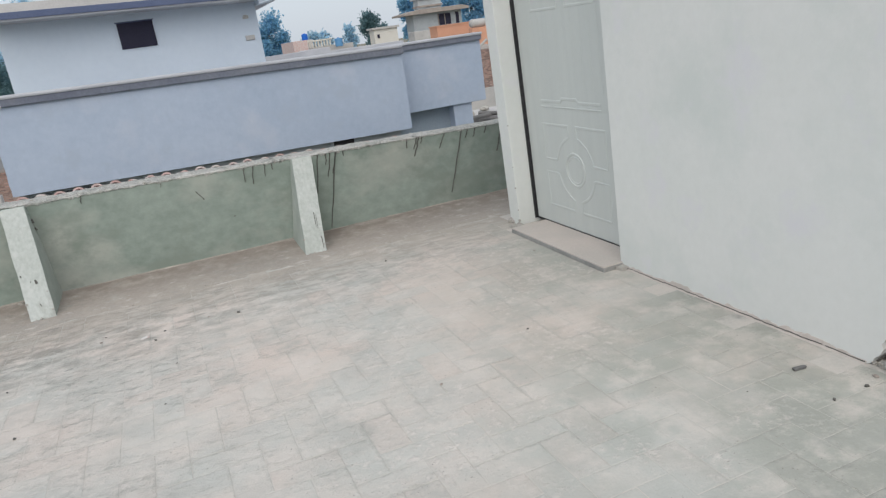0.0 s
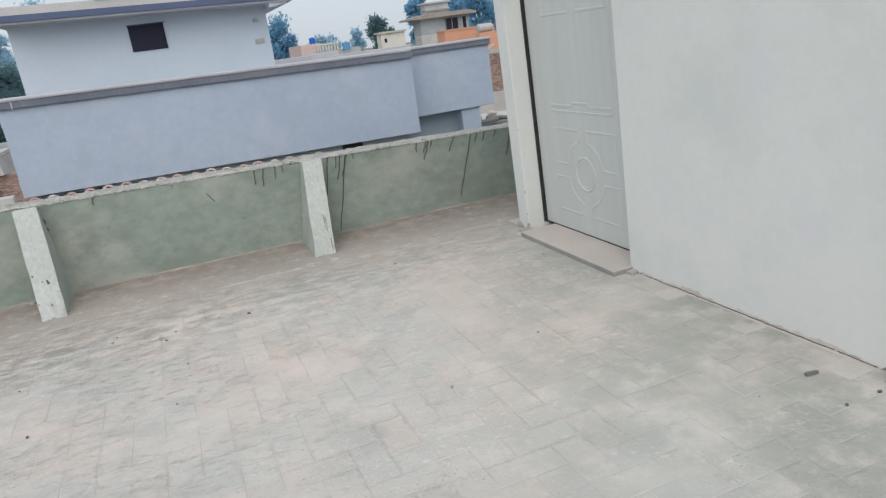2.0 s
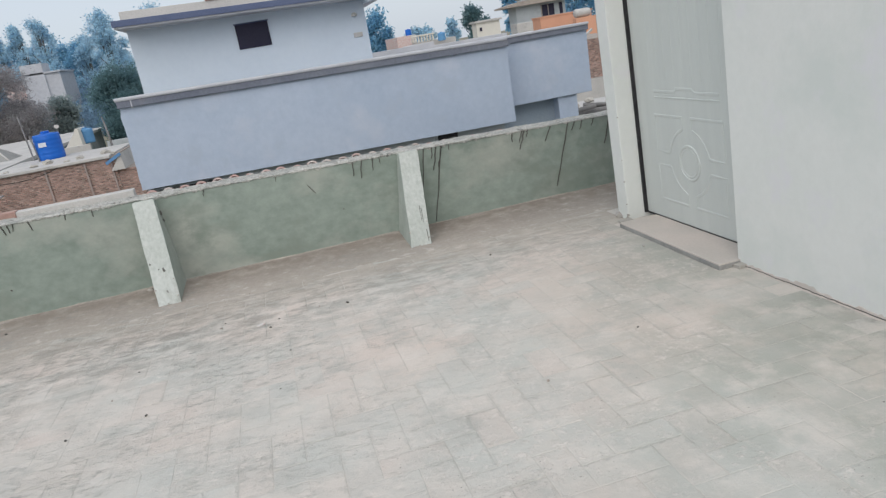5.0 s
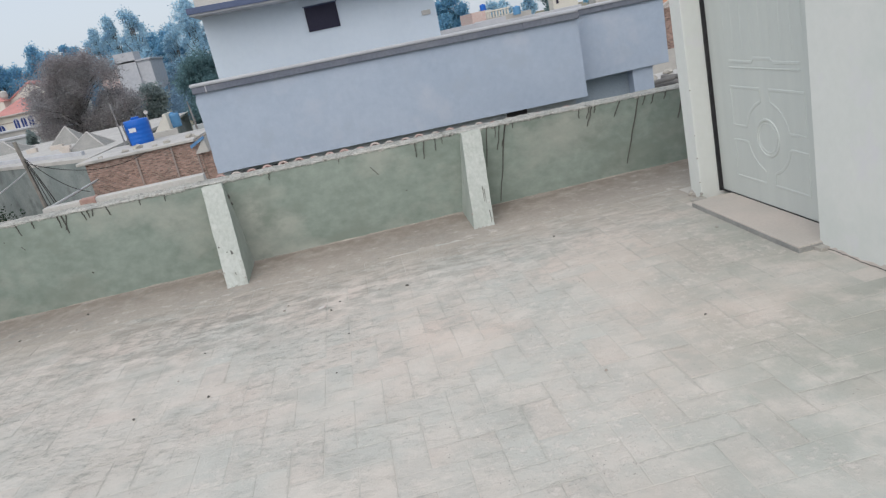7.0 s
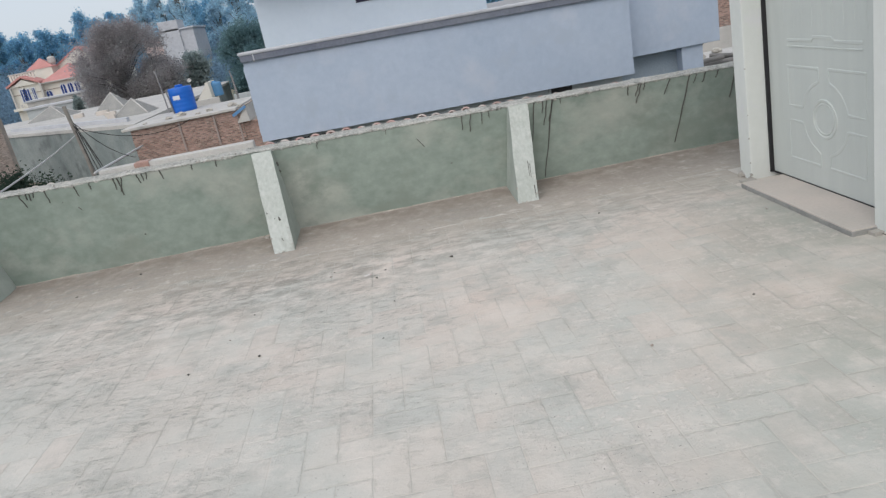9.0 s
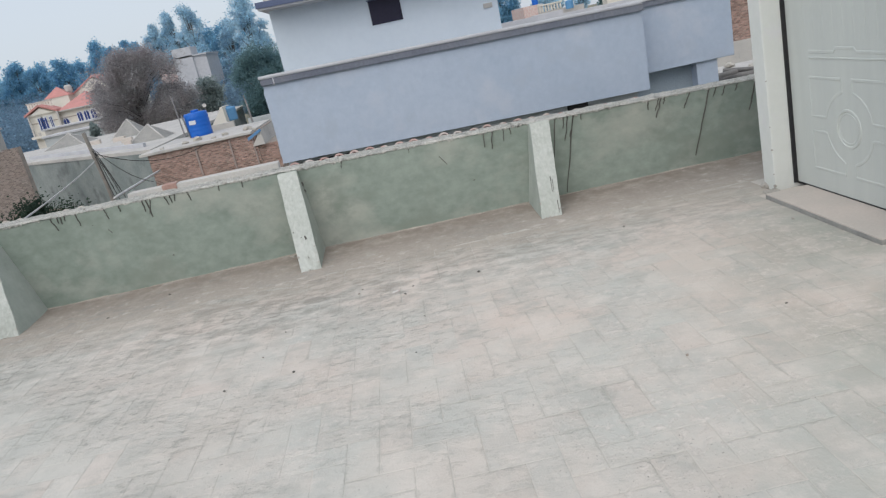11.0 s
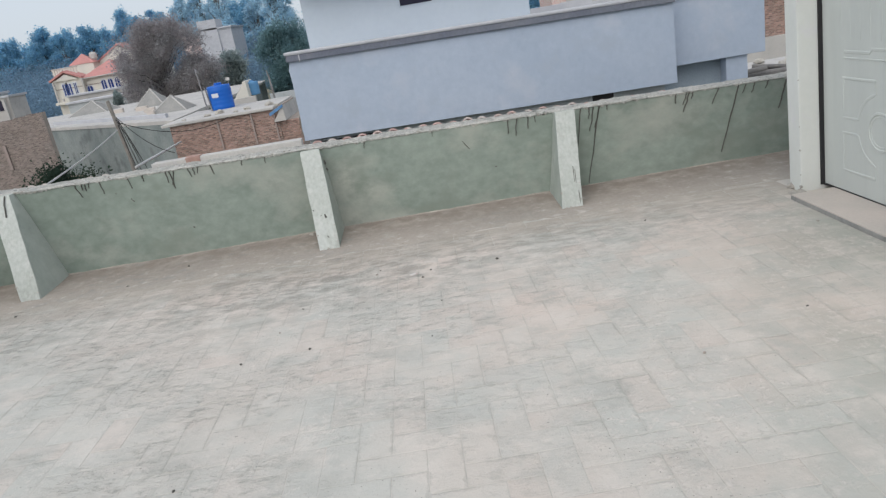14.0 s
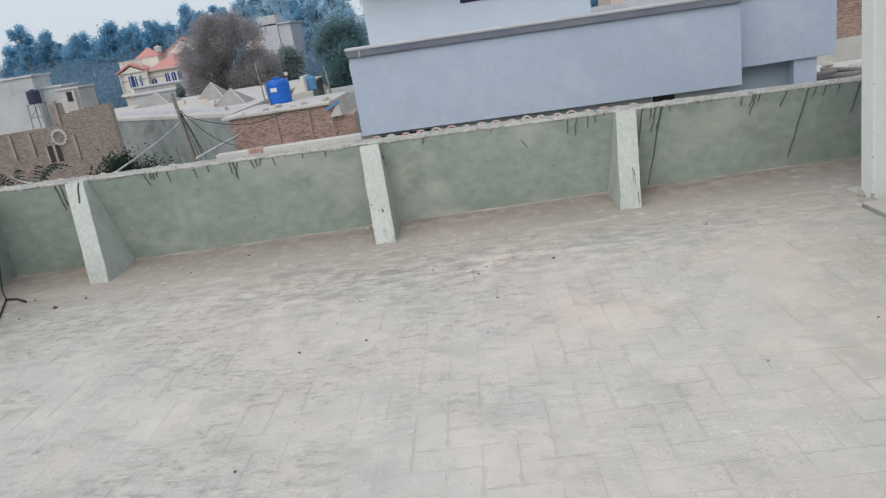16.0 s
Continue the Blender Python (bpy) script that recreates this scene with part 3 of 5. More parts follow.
while x < 1.89:
    if not -2.25 < x < -0.97:
        ob = new("eave_tile", me_whitetile if x < -2.2 else me_tile)
        ob.parent = eave
        ob.matrix_basis = pose(x + random.uniform(-0.008, 0.008), PARAPET_Y + 0.19, parapet_top(x) - 0.021 + random.uniform(-0.009, 0.006) - (0.016 if x < -2.2 else 0.016 if x > 1.14 else 0), 0, random.uniform(-7, 7), random.uniform(-3, 3))
    x += 0.1184
part("bed", box(-3.98, 5.1, PARAPET_Y + 0.235, PARAPET_Y + 0.56, 0.30, 0.42), M_COPING, eave)

# a white ledge and a loose brick on the outer edge between two piers
ledge = tagged(part("ledge", rough(box(-2.21, -1.03, PARAPET_Y + 0.20, PARAPET_Y + 0.31, 0.547, 0.722, 0.006), 0.008, 5), M_ROOFW), "white plastered ledge behind the parapet", "ledge", kind="structure")
brick = tagged(part("brick", box(-0.055, 0.055, -0.05, 0.05, -0.035, 0.033, 0.004), M_BRICK), "loose red brick on the parapet ledge", "brick")
brick.matrix_basis = pose(-1.883, PARAPET_Y + 0.235, 0.700, 0, 0, 4)


def pier(x, top, lean, run=False, marks=()):
    """A plastered buttress that props the parapet: deep at the foot, tapering to nothing under the capping."""
    wide, deep, slope = 0.142, 0.475, 0.40
    bm = box(0, wide, 0, deep, -0.004, top)
    bmesh.ops.subdivide_edges(bm, edges=bm.edges[:], cuts=7, use_grid_fill=True)

    def shape(v):
        f = max(0.0, v.z / top)
        v.x += lean * f
        v.y = v.y + slope * f * (1 - v.y / deep)
        v += 0.005 * noise.noise_vector(v * 7 + Vector((x, 0, 0)))

    for v in bm.verts:
        shape(v.co)
    ob = tagged(part("pier", bm, M_SIDE), "tapering plaster pier with a whitewashed front propping the parapet", "pier", "parapet piers", "structure")
    ob.matrix_basis = pose(x, 4.80, 0)
    bm = box(-0.003, wide + 0.003, -0.007, 0.01, -0.003, top + 0.004)
    bmesh.ops.subdivide_edges(bm, edges=bm.edges[:], cuts=11, use_grid_fill=True)
    for v in bm.verts:
        shape(v.co)
        v.co.x += 0.002 * noise.noise(v.co * 15 + Vector((x, 0, 0)))
    part("front_coat", bm, M_PIER, ob, "whitewashed plaster front")
    for u, z, du, dz, r in marks:  # chips and cracks in the front coat
        part("scar", tube([(u + lean * z / top, slope * z / top - 0.007, z), (u + du * 0.6 + lean * (z + dz * 0.5) / top, slope * (z + dz * 0.5) / top - 0.007, z + dz * 0.5), (u + du + lean * (z + dz) / top, slope * (z + dz) / top - 0.007, z + dz)], r, 6, tip=r * 0.5), M_DRIP, ob)
    for k in range(7):  # crumbled lower edges
        chipped = part("chip", lump(0.005 + 0.002 * (k % 3), k + x, 0.8), M_CRUMB, ob)
        chipped.matrix_basis = pose(0.004 + (k % 2) * (wide - 0.008) if k < 4 else 0.03 * (k - 3), -0.004, 0.0 if k > 3 else 0.06 * k - 0.01)
    if run:
        part("cement_run", tube([(wide + lean - 0.03, slope - 0.008, top), (wide + lean - 0.035, slope * 0.93 - 0.008, top * 0.93), (wide + lean - 0.022, slope * 0.8 - 0.01, top * 0.8)], 0.005, 5), M_DRIP, ob)
    return ob


pier(-3.13, 0.713, -0.199, True)
pier(-0.952, 0.658, -0.057, False, ((0.092, 0.205, -0.006, 0.024, 0.0085), (0.055, 0.222, 0.008, 0.003, 0.004), (0.075, 0.09, 0.006, -0.016, 0.003), (0.012, 0.26, 0.0, 0.010, 0.005)))
pier(0.812, 0.625, 0.098, False, ((0.095, 0.26, 0.004, -0.10, 0.0025), (0.108, 0.24, 0.002, -0.09, 0.002), (0.125, 0.10, 0.004, -0.08, 0.003)))


# ---- the stair room with the door ----
def plumb(bm):
    """The stair room leans out a little towards the terrace."""
    for v in bm.verts:
        v.co.x -= 0.02 * v.co.z
        v.co.y += 0.005 * v.co.z
    return bm


def wall_block(bm, y0, y1, z0, z1, x0=WALL_X, x1=WALL_X + 0.23):
    return plumb(box(x0, x1, y0, y1, z0, z1, 0.008, bm))


# the long wall, its plaster broken away at the foot near the corner
bm = prism([(3.09, -0.01), (3.09, 2.72), (1.38, 2.72), (1.38, -0.01), (1.39, 0.04), (1.40, 0.09), (1.42, 0.13), (1.44, 0.138), (1.46, 0.145), (1.48, 0.136), (1.50, 0.138), (1.52, 0.148), (1.535, 0.14), (1.55, 0.125), (1.556, 0.11), (1.565, 0.10), (1.558, 0.082), (1.572, 0.05), (1.59, 0.035), (1.60, 0.012), (1.63, -0.01)], WALL_X, WALL_X + 0.23, "x")
plumb(bm)
for v in bm.verts:
    v.co.x += 0.014 * (3.09 - v.co.y)
wall_east = tagged(part("wall_east", bm, M_WHITE), "off-white limewashed wall of the stair room", "wall", kind="structure")
tagged(part("wall_jamb", wall_block(None, 4.262, 4.40, -0.01, 2.72, WALL_X, WALL_X + 0.2), M_WHITE), "off-white limewashed jamb beside the steel door", "wall", kind="structure")
tagged(part("wall_lintel", wall_block(None, 3.09, 4.262, 2.10, 2.72), M_WHITE), "off-white wall over the steel door", "wall", kind="structure")
tagged(part("wall_room_north", plumb(box(WALL_X + 0.2, 5.1, 4.265, 4.397, -0.01, 2.72)), M_WHITE), "off-white end wall of the stair room", "wall", kind="structure")
tagged(part("wall_room_south", plumb(box(WALL_X + 0.23, 5.1, 1.383, 1.52, -0.01, 2.72)), M_WHITE), "off-white end wall of the stair room", "wall", kind="structure")
tagged(part("wall_room_back", plumb(box(4.95, 5.1, 1.52, 4.265, -0.01, 2.72)), M_WHITE), "off-white back wall of the stair room", "wall", kind="structure")
tagged(part("ceiling", plumb(box(WALL_X - 0.12, 5.2, 1.28, 4.52, 2.72, 2.86)), M_WHITE), "concrete roof slab of the stair room", "roof", kind="structure")

# crumbled plaster along the foot of the wall
bm = bmesh.new()
rows = []
y = 1.62
while y < 3.06:
    w = 0.006 + 0.004 * noise.noise((y * 9, 2, 2)) + 0.004 * noise.noise((y * 31, 2, 2))
    h = 0.018 + 0.022 * noise.noise((y * 4, 8, 2)) + 0.014 * noise.noise((y * 22, 1, 2)) + 0.010 * noise.noise((y * 70, 4, 2))
    rows.append([bm.verts.new((WALL_X + 0.014 * (3.09 - y) - a, y, z)) for a, z in ((-0.004, max(0.009, h) + 0.004), (0.002 + 0.002 * noise.noise((y * 50, 2, 8)), max(0.006, h)), (w, 0.004), (w + 0.008, -0.001))])
    y += 0.016
for a, b in zip(rows, rows[1:]):
    for k in range(3):
        bm.faces.new((a[k], a[k + 1], b[k + 1], b[k]))
part("plaster_foot", bm, M_SILL, wall_east, "crumbled plaster along the foot of the wall")
bm = bmesh.new()
rows = []
y = 1.62
while y < 3.05:
    c = WALL_X + 0.014 * (3.09 - y) - 0.009 + 0.005 * noise.noise((y * 7, 5, 2)) + 0.007 * noise.noise((y * 33, 5, 2))
    w = max(0.0001, 0.0007 * (0.6 + 1.7 * noise.noise((y * 17, 3, 6)) + noise.noise((y * 60, 3, 2))))
    rows.append([bm.verts.new((c - w, y, 0.007)), bm.verts.new((c + w, y, 0.011))])
    y += 0.02
for a, b in zip(rows, rows[1:]):
    bm.faces.new((a[0], a[1], b[1], b[0]))
part("crack", bm, M_DRIP, wall_east, "dark crack between wall and floor")
for y, z, wide, high in ((1.385, 0.0, 0.10, 0.05), (1.492, 0.002, 0.055, 0.045), (1.39, 0.056, 0.06, 0.05), (1.457, 0.054, 0.085, 0.048), (1.41, 0.108, 0.12, 0.03)):
    part("bare_brick", rough(box(WALL_X + 0.048, WALL_X + 0.15, y, y + wide, z, z + high, 0.006), 0.008, 22, y), M_BRICK, wall_east, "bare brick in the broken plaster")
for i, (y, z, r) in enumerate(((1.565, 0.0, 0.022), (1.53, 0.0, 0.03), (1.60, 0.0, 0.014), (1.47, 0.0, 0.022), (1.44, 0.0, 0.03))):
    ob = part("broken_edge", lump(r, i + 3.0, 0.8), M_CRUMB, wall_east, "broken plaster at the wall's corner")
    ob.matrix_basis = pose(WALL_X + 0.04, y, z - 0.006)
for i, (y, r) in enumerate(((4.385, 0.03), (4.36, 0.018), (4.27, 0.016))):
    ob = part("broken_foot", lump(r, i + 11.0, 0.8), M_CRUMB, wall_east, "crumbled plaster at the jamb's foot")
    ob.matrix_basis = pose(WALL_X - 0.002, y, -0.004)

sill = tagged(part("door_sill", rough(box(2.122, WALL_X + 0.17, 3.072, 4.15, -0.004, 0.026, 0.004), 0.004, 9), M_SILLEDGE), "low pinkish cement sill in front of the steel door", "door sill", kind="structure")
part("sill_top", rough(box(2.124, WALL_X + 0.17, 3.076, 4.147, 0.022, 0.033, 0.003), 0.003, 9), M_SILL, sill, "pinkish cement screed")
part("sill_patch", rough(box(2.17, 2.262, 4.14, 4.27, -0.004, 0.014, 0.004), 0.006, 14), M_CRUMB, sill, "crumbled end of the sill")
part("sill_end", rough(box(2.20, 2.262, 3.02, 3.085, -0.004, 0.018, 0.004), 0.008, 20), M_CRUMB, sill, "crumbled end of the sill")

for k, (z, r) in enumerate(((0.03, 0.010), (0.11, 0.005), (0.27, 0.006), (0.42, 0.004), (0.71, 0.005))):
    ob = part("chip", lump(r, k + 21.0, 0.9), M_CRUMB, wall_east, "chipped plaster on the jamb's edge")
    ob.matrix_basis = pose(WALL_X + 0.001 - 0.02 * z, 4.266, z - r * 0.5)
# the door: a leaf, a dark frame and raised mouldings
DX = 2.40
door = thing("door_1", (DX, 3.78, 0.03), "closed pale grey pressed-steel door with embossed panels", "door", kind="structure")
LEAF = (3.235, 4.252)


def door_part(name, bm, material, label=""):
    plumb(bm)
    bm.transform(Matrix.Translation((-DX, -3.78, -0.03)))
    return part(name, bm, material, door, label)


door_part("door_leaf", box(DX, DX + 0.045, LEAF[0], LEAF[1], 0.036, 2.07, 0.004), M_DOOR)
door_part("door_frame", box(DX - 0.024, DX + 0.05, 4.2535, 4.268, 0.028, 2.10), M_GAP, "dark frame along the jamb")
door_part("door_frame", box(DX - 0.036, DX + 0.05, 3.065, 3.233, 0.028, 2.10), M_DOOR)
door_part("door_frame", box(DX - 0.03, DX + 0.05, 3.233, 4.2535, 2.072, 2.10), M_GAP)
# near-black bar standing in for the shade in the gap under the leaf
door_part("threshold", box(DX - 0.006, DX + 0.05, 3.07, 4.2535, 0.026, 0.034), M_GAP, "near-black bar for the shaded gap under the leaf")


def moulding(points, width=0.024, height=0.0026, closed=True):
    """A raised rounded bead on the leaf through (y, z) points."""
    bm = bmesh.new()
    pts = [Vector((y, z)) for y, z in points]
    rows = []
    n = len(pts)
    for i, p in enumerate(pts):
        a, b = pts[i - 1 if closed or i else 0], pts[(i + 1) % n if closed or i < n - 1 else i]
        way = (b - a).normalized()
        side = Vector((-way.y, way.x))
        rows.append([bm.verts.new((DX - h, *(p + side * w))) for w, h in ((-width / 2, -0.001), (-width / 4, height), (width / 4, height), (width / 2, -0.001))])
    for i in range(n if closed else n - 1):
        a, b = rows[i], rows[(i + 1) % n]
        for k in range(3):
            bm.faces.new((a[k], a[k + 1], b[k + 1], b[k]))
    bmesh.ops.recalc_face_normals(bm, faces=bm.faces)
    return bm


def arc(cy, cz, r, a0, a1, n=10):
    return [(cy + r * math.cos(radians(a0 + (a1 - a0) * i / n)), cz + r * math.sin(radians(a0 + (a1 - a0) * i / n))) for i in range(n + 1)]


CY = 3.705
for base in (0.44, 1.70):
    door_part("moulding", moulding(arc(CY, base, 0.105, 0, 345, 23), 0.02, 0.005), M_DOOR)
    door_part("moulding", moulding(arc(CY, base, 0.085, 0, 345, 23), 0.012, 0.0025), M_DOOR)
    for sy in (1, -1):
        for sz in (1, -1):
            bend = arc(0, 0, 0.205, 78, 14, 8)
            shape = [(0.045, 0.275), (0.045, 0.205)] + bend[1:] + [(0.215, 0.045), (0.345, 0.045), (0.345, 0.275)]
            door_part("moulding", moulding([(CY + sy * a, base + sz * b) for a, b in shape]), M_DOOR)
door_part("moulding", moulding([(CY - 0.33, 0.865), (CY - 0.10, 0.865), (CY - 0.08, 0.885), (CY + 0.08, 0.885), (CY + 0.10, 0.865), (CY + 0.33, 0.865)], closed=False), M_DOOR)
door_part("moulding", moulding([(CY - 0.33, 0.83), (CY - 0.12, 0.83), (CY + 0.12, 0.83), (CY + 0.33, 0.83)], 0.012, 0.004, closed=False), M_DOOR)
for i in range(9):
    y = CY - 0.36 + 0.09 * i + 0.012 * noise.noise((i, 3, 1))
    door_part("flute", moulding([(y, 0.93), (y + 0.004, 1.1), (y - 0.003, 1.3), (y, 1.42)], 0.006, 0.0012, closed=False), M_DOOR)

# rubble and grit on the floor: place and size
GRIT = ((2.127, 1.510, 0.014), (1.969, 1.511, 0.012), (2.205, 1.535, 0.016), (0.232, 3.982, 0.016), (1.428, 2.703, 0.010), (0.878, 2.458, 0.012), (2.032, 3.691, 0.018), (-0.226, 3.885, 0.012), (-0.510, 4.065, 0.012), (-0.490, 4.137, 0.009),
        (-1.141, 3.098, 0.012), (-1.002, 3.409, 0.009), (-0.174, 3.992, 0.010), (-0.806, 3.14, 0.012), (-1.94, 4.678, 0.013), (-1.958, 4.97, 0.014), (-2.33, 4.735, 0.014), (-2.35, 4.38, 0.009), (-0.92, 3.70, 0.009), (1.786, 1.717, 0.005), (0.068, 4.039, 0.009),
        (-1.162, 2.132, 0.011), (-3.15, 4.35, 0.020), (-3.33, 4.22, 0.016), (-3.0, 4.48, 0.014), (-3.45, 4.60, 0.012), (-1.06, 5.22, 0.026), (-1.14, 5.26, 0.015), (1.22, 4.225, 0.012), (-2.1, 4.86, 0.008), (-0.133, 3.479, 0.008), (-0.2, 3.05, 0.007), (1.1, 3.4, 0.006),
        (-2.2, 4.80, 0.007), (-1.75, 4.83, 0.008), (-0.62, 4.52, 0.008), (-0.35, 4.62, 0.007), (0.1, 4.66, 0.007), (-0.1, 4.40, 0.006))
for i, (x, y, r) in enumerate(GRIT):
    r = r * (0.6 if r < 0.02 else 0.9)
    ob = tagged(part("pebble", lump(r, i * 2.3), M_DRIP if i % 3 == 1 else M_CRUMB if i in (6, 26, 27) else M_MORTAR if i % 3 else M_DRIP), "small lump of dark mortar grit on the terrace floor" if r < 0.025 else "broken mortar lump lying on the terrace floor", "rubble", "grit on the floor")
    ob.matrix_basis = pose(x, y, -0.001 if y < 4.85 else 0.004, 0, 0, i * 47) @ Matrix.Diagonal((1.15, 0.8, 1, 1))

petal = tagged(part("paper_scrap", rough(box(-0.022, 0.022, -0.012, 0.012, 0, 0.003), 0.006, 40), M_CLAY), "small pink scrap lying on the terrace floor", "litter")
petal.matrix_basis = pose(-0.282, 3.961, 0.0005, 0, 0, 25)
chip = tagged(part("tile_chip", rough(box(-0.027, 0.027, -0.008, 0.008, 0, 0.012, 0.003), 0.005, 30), M_PIPE), "broken grey tile chip lying on the floor", "rubble", "grit on the floor")
chip.matrix_basis = pose(2.051, 1.727, -0.001, 0, 0, -8)

# a black cable hanging down inside the side parapet
cable = tagged(part("cable", tube([(LEFT_X - 0.04, 5.1, 0.755), (LEFT_X + 0.02, 5.1, 0.74), (LEFT_X + 0.035, 5.09, 0.45), (LEFT_X + 0.04, 5.05, 0.18), (LEFT_X + 0.12, 4.88, 0.03), (-3.73, 4.69, 0.012), (-3.63, 4.5, 0.009), (-3.52, 4.30, 0.009), (-3.6, 4.05, 0.009)], 0.006, 6), M_CABLE, smooth=True), "black cable hanging over the side parapet onto the floor", "cable")
part("cable_end", tube([(-3.73, 4.69, 0.012), (-3.62, 4.66, 0.012), (-3.5, 4.57, 0.01)], 0.008, 6), M_CABLE, cable)


# ---- the neighbour's house across the lane ----
house = thing("house", (0.8, 9.0, -3.6), "blue-grey plastered neighbouring house with roof parapet and upper room", "house")


def of_house(name, bm, material, label="", parent=None):
    bm.transform(Matrix.Translation((-0.8, -9.0, 3.6)))
    return part(name, bm, material, parent or house, label)


of_house("wall", box(-1.5, 2.98, 8.78, 9.2, -3.6, 0.262), M_GREYHOUSE, "grey wall under the projecting roof parapet")
of_house("wall", box(-1.5, 4.1, 9.25, 14.0, -3.6, 0.30), M_GREYHOUSE, "grey wall under the projecting roof parapet")
of_house("roof", box(-1.45, 3.0, 8.845, 14.0, 0.24, 0.36), M_ROOFW)
of_house("roof", box(3.0, 4.30, 9.35, 14.0, 0.30, 0.42), M_ROOFW)
bm = rough(box(-1.525, 3.085, 8.61, 8.84, 0.265, 1.24), 0.0, 1)
bmesh.ops.subdivide_edges(bm, edges=bm.edges[:], cuts=14, use_grid_fill=True)
for v in bm.verts:
    v.co.z -= 0.0155 * (v.co.x - 0.5) + 0.0
    v.co.y += 0.004 * noise.noise(v.co * 1.1)
    if v.co.x < -1.5:
        v.co.x += 0.012 * noise.noise(v.co * 14)
of_house("parapet_wall", bm, M_BLUEGREY, "blue-grey plastered roof parapet")


def lean(bm, x0=0.5, by=0.0155):
    for v in bm.verts:
        v.co.z -= by * (v.co.x - x0)
    return bm


coping = of_house("coping", lean(box(-1.535, 3.10, 8.572, 8.86, 1.205, 1.285, 0.006)), M_BAND, "dark grey cement band round the parapet")
of_house("coping_top", lean(box(-1.55, 3.095, 8.56, 8.90, 1.278, 1.318, 0.016)), M_LEDGE, "light rounded cement top", coping)
of_house("joint", lean(box(-1.385, -1.372, 8.569, 8.58, 1.19, 1.29)), M_LEDGE, "", coping)
of_house("joint", lean(box(2.40, 2.43, 8.566, 8.58, 1.20, 1.285)), M_BAND, "", coping)
part_w = of_house("parapet_wall", box(3.0, 4.38, 9.02, 9.22, 0.372, 1.19, 0.006), M_BLUEGREY, "blue-grey stretch of parapet set back")
low_coping = of_house("coping", box(2.9, 4.395, 8.985, 9.25, 1.185, 1.255, 0.006), M_BAND)
of_house("coping_top", box(2.9, 4.405, 8.97, 9.27, 1.25, 1.285, 0.012), M_LEDGE, "", low_coping)
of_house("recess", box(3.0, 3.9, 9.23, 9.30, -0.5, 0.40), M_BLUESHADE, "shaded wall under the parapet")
of_house("column", box(3.885, 4.165, 9.06, 9.34, -3.6, 0.38, 0.006), M_BLUEGREY, "blue-grey corner column")
for x0, x1 in ((2.06, 2.33), (-1.42, -0.70)):
    w = of_house("window", box(x0, x1, 8.765, 8.80, -0.35, 0.235), M_GAP, "dark opening under the parapet")
    of_house("frame", box(x0 - 0.03, x0, 8.755, 8.79, -0.38, 0.25), M_GREYHOUSE, "", w)
# upper room
room = of_house("room_wall", lean(box(-1.40, 1.60, 9.84, 13.0, 0.34, 2.125), 0, 0.022), M_PALE, "pale blue-white wall of the upper room")
win = of_house("window", box(-0.105, 0.315, 9.825, 9.845, 1.675, 1.983), M_DARK, "square dark ventilation window")
of_house("frame", box(-0.12, 0.33, 9.832, 9.85, 1.66, 1.675), M_PALE, "", win)
of_house("frame", box(-0.12, 0.33, 9.832, 9.85, 1.983, 1.998), M_NAVY, "", win)
of_house("switch_plate", box(1.40, 1.52, 9.822, 9.84, 1.59, 1.65, 0.006), M_ROOFW, "small white switch plate")
of_house("lamp_socket", lathe(((0.035, 0.0), (0.04, 0.02), (0.025, 0.045)), 10, at=(1.45, 9.82, 1.86)), M_ROOFW, "round white lamp socket")
slab = of_house("roof_slab", lean(box(-1.47, 1.90, 9.42, 13.3, 2.09, 2.18, 0.004), 0, 0.022), M_LEDGE, "projecting roof slab")
of_house("fascia", lean(box(-1.485, 1.915, 9.40, 9.425, 2.113, 2.187, 0.003), 0, 0.022), M_NAVY, "navy blue painted fascia", slab)
of_house("fascia", lean(box(1.905, 1.93, 9.425, 13.0, 2.113, 2.187, 0.003), 0, 0.022), M_NAVY, "", slab)
of_house("roof_kerb", lean(rough(box(-1.40, 1.72, 9.62, 13.1, 2.165, 2.30, 0.01), 0.01, 4), 0, 0.022), M_ROOFW, "whitewashed kerb on the roof", slab)
of_house("bracket", prism([(1.6, 2.0), (1.82, 2.03), (1.82, 2.06), (1.6, 2.06)], 9.45, 9.85), M_PALE, "", slab)
brick_on_roof = tagged(part("brick", box(-0.38, -0.20, 9.60, 9.68, 2.308, 2.36, 0.004), M_BRICK), "loose brick lying on the neighbour's roof", "brick")

# low roof walls behind it
for x0, x1, y, z0, z1, label in ((2.2, 3.25, 15.0, 0.6, 1.33, "low white roof wall"), (3.45, 4.15, 16.5, 0.6, 1.34, "white plastered roof parapet"), (4.5, 6.5, 18.0, 0.6, 1.24, "white plastered roof parapet")):
    w = tagged(part("roof_wall", rough(box(x0, x1, y, y + 0.2, z0, z1, 0.01), 0.006, 3, x0), M_LEDGE), label + " of a house behind", "wall", "roof walls behind")
tagged(part("flat_roof", box(1.7, 4.6, 14.9, 26.0, -3.6, 0.62, 0.02), M_ROOFW), "flat pale roof of a house behind", "house")


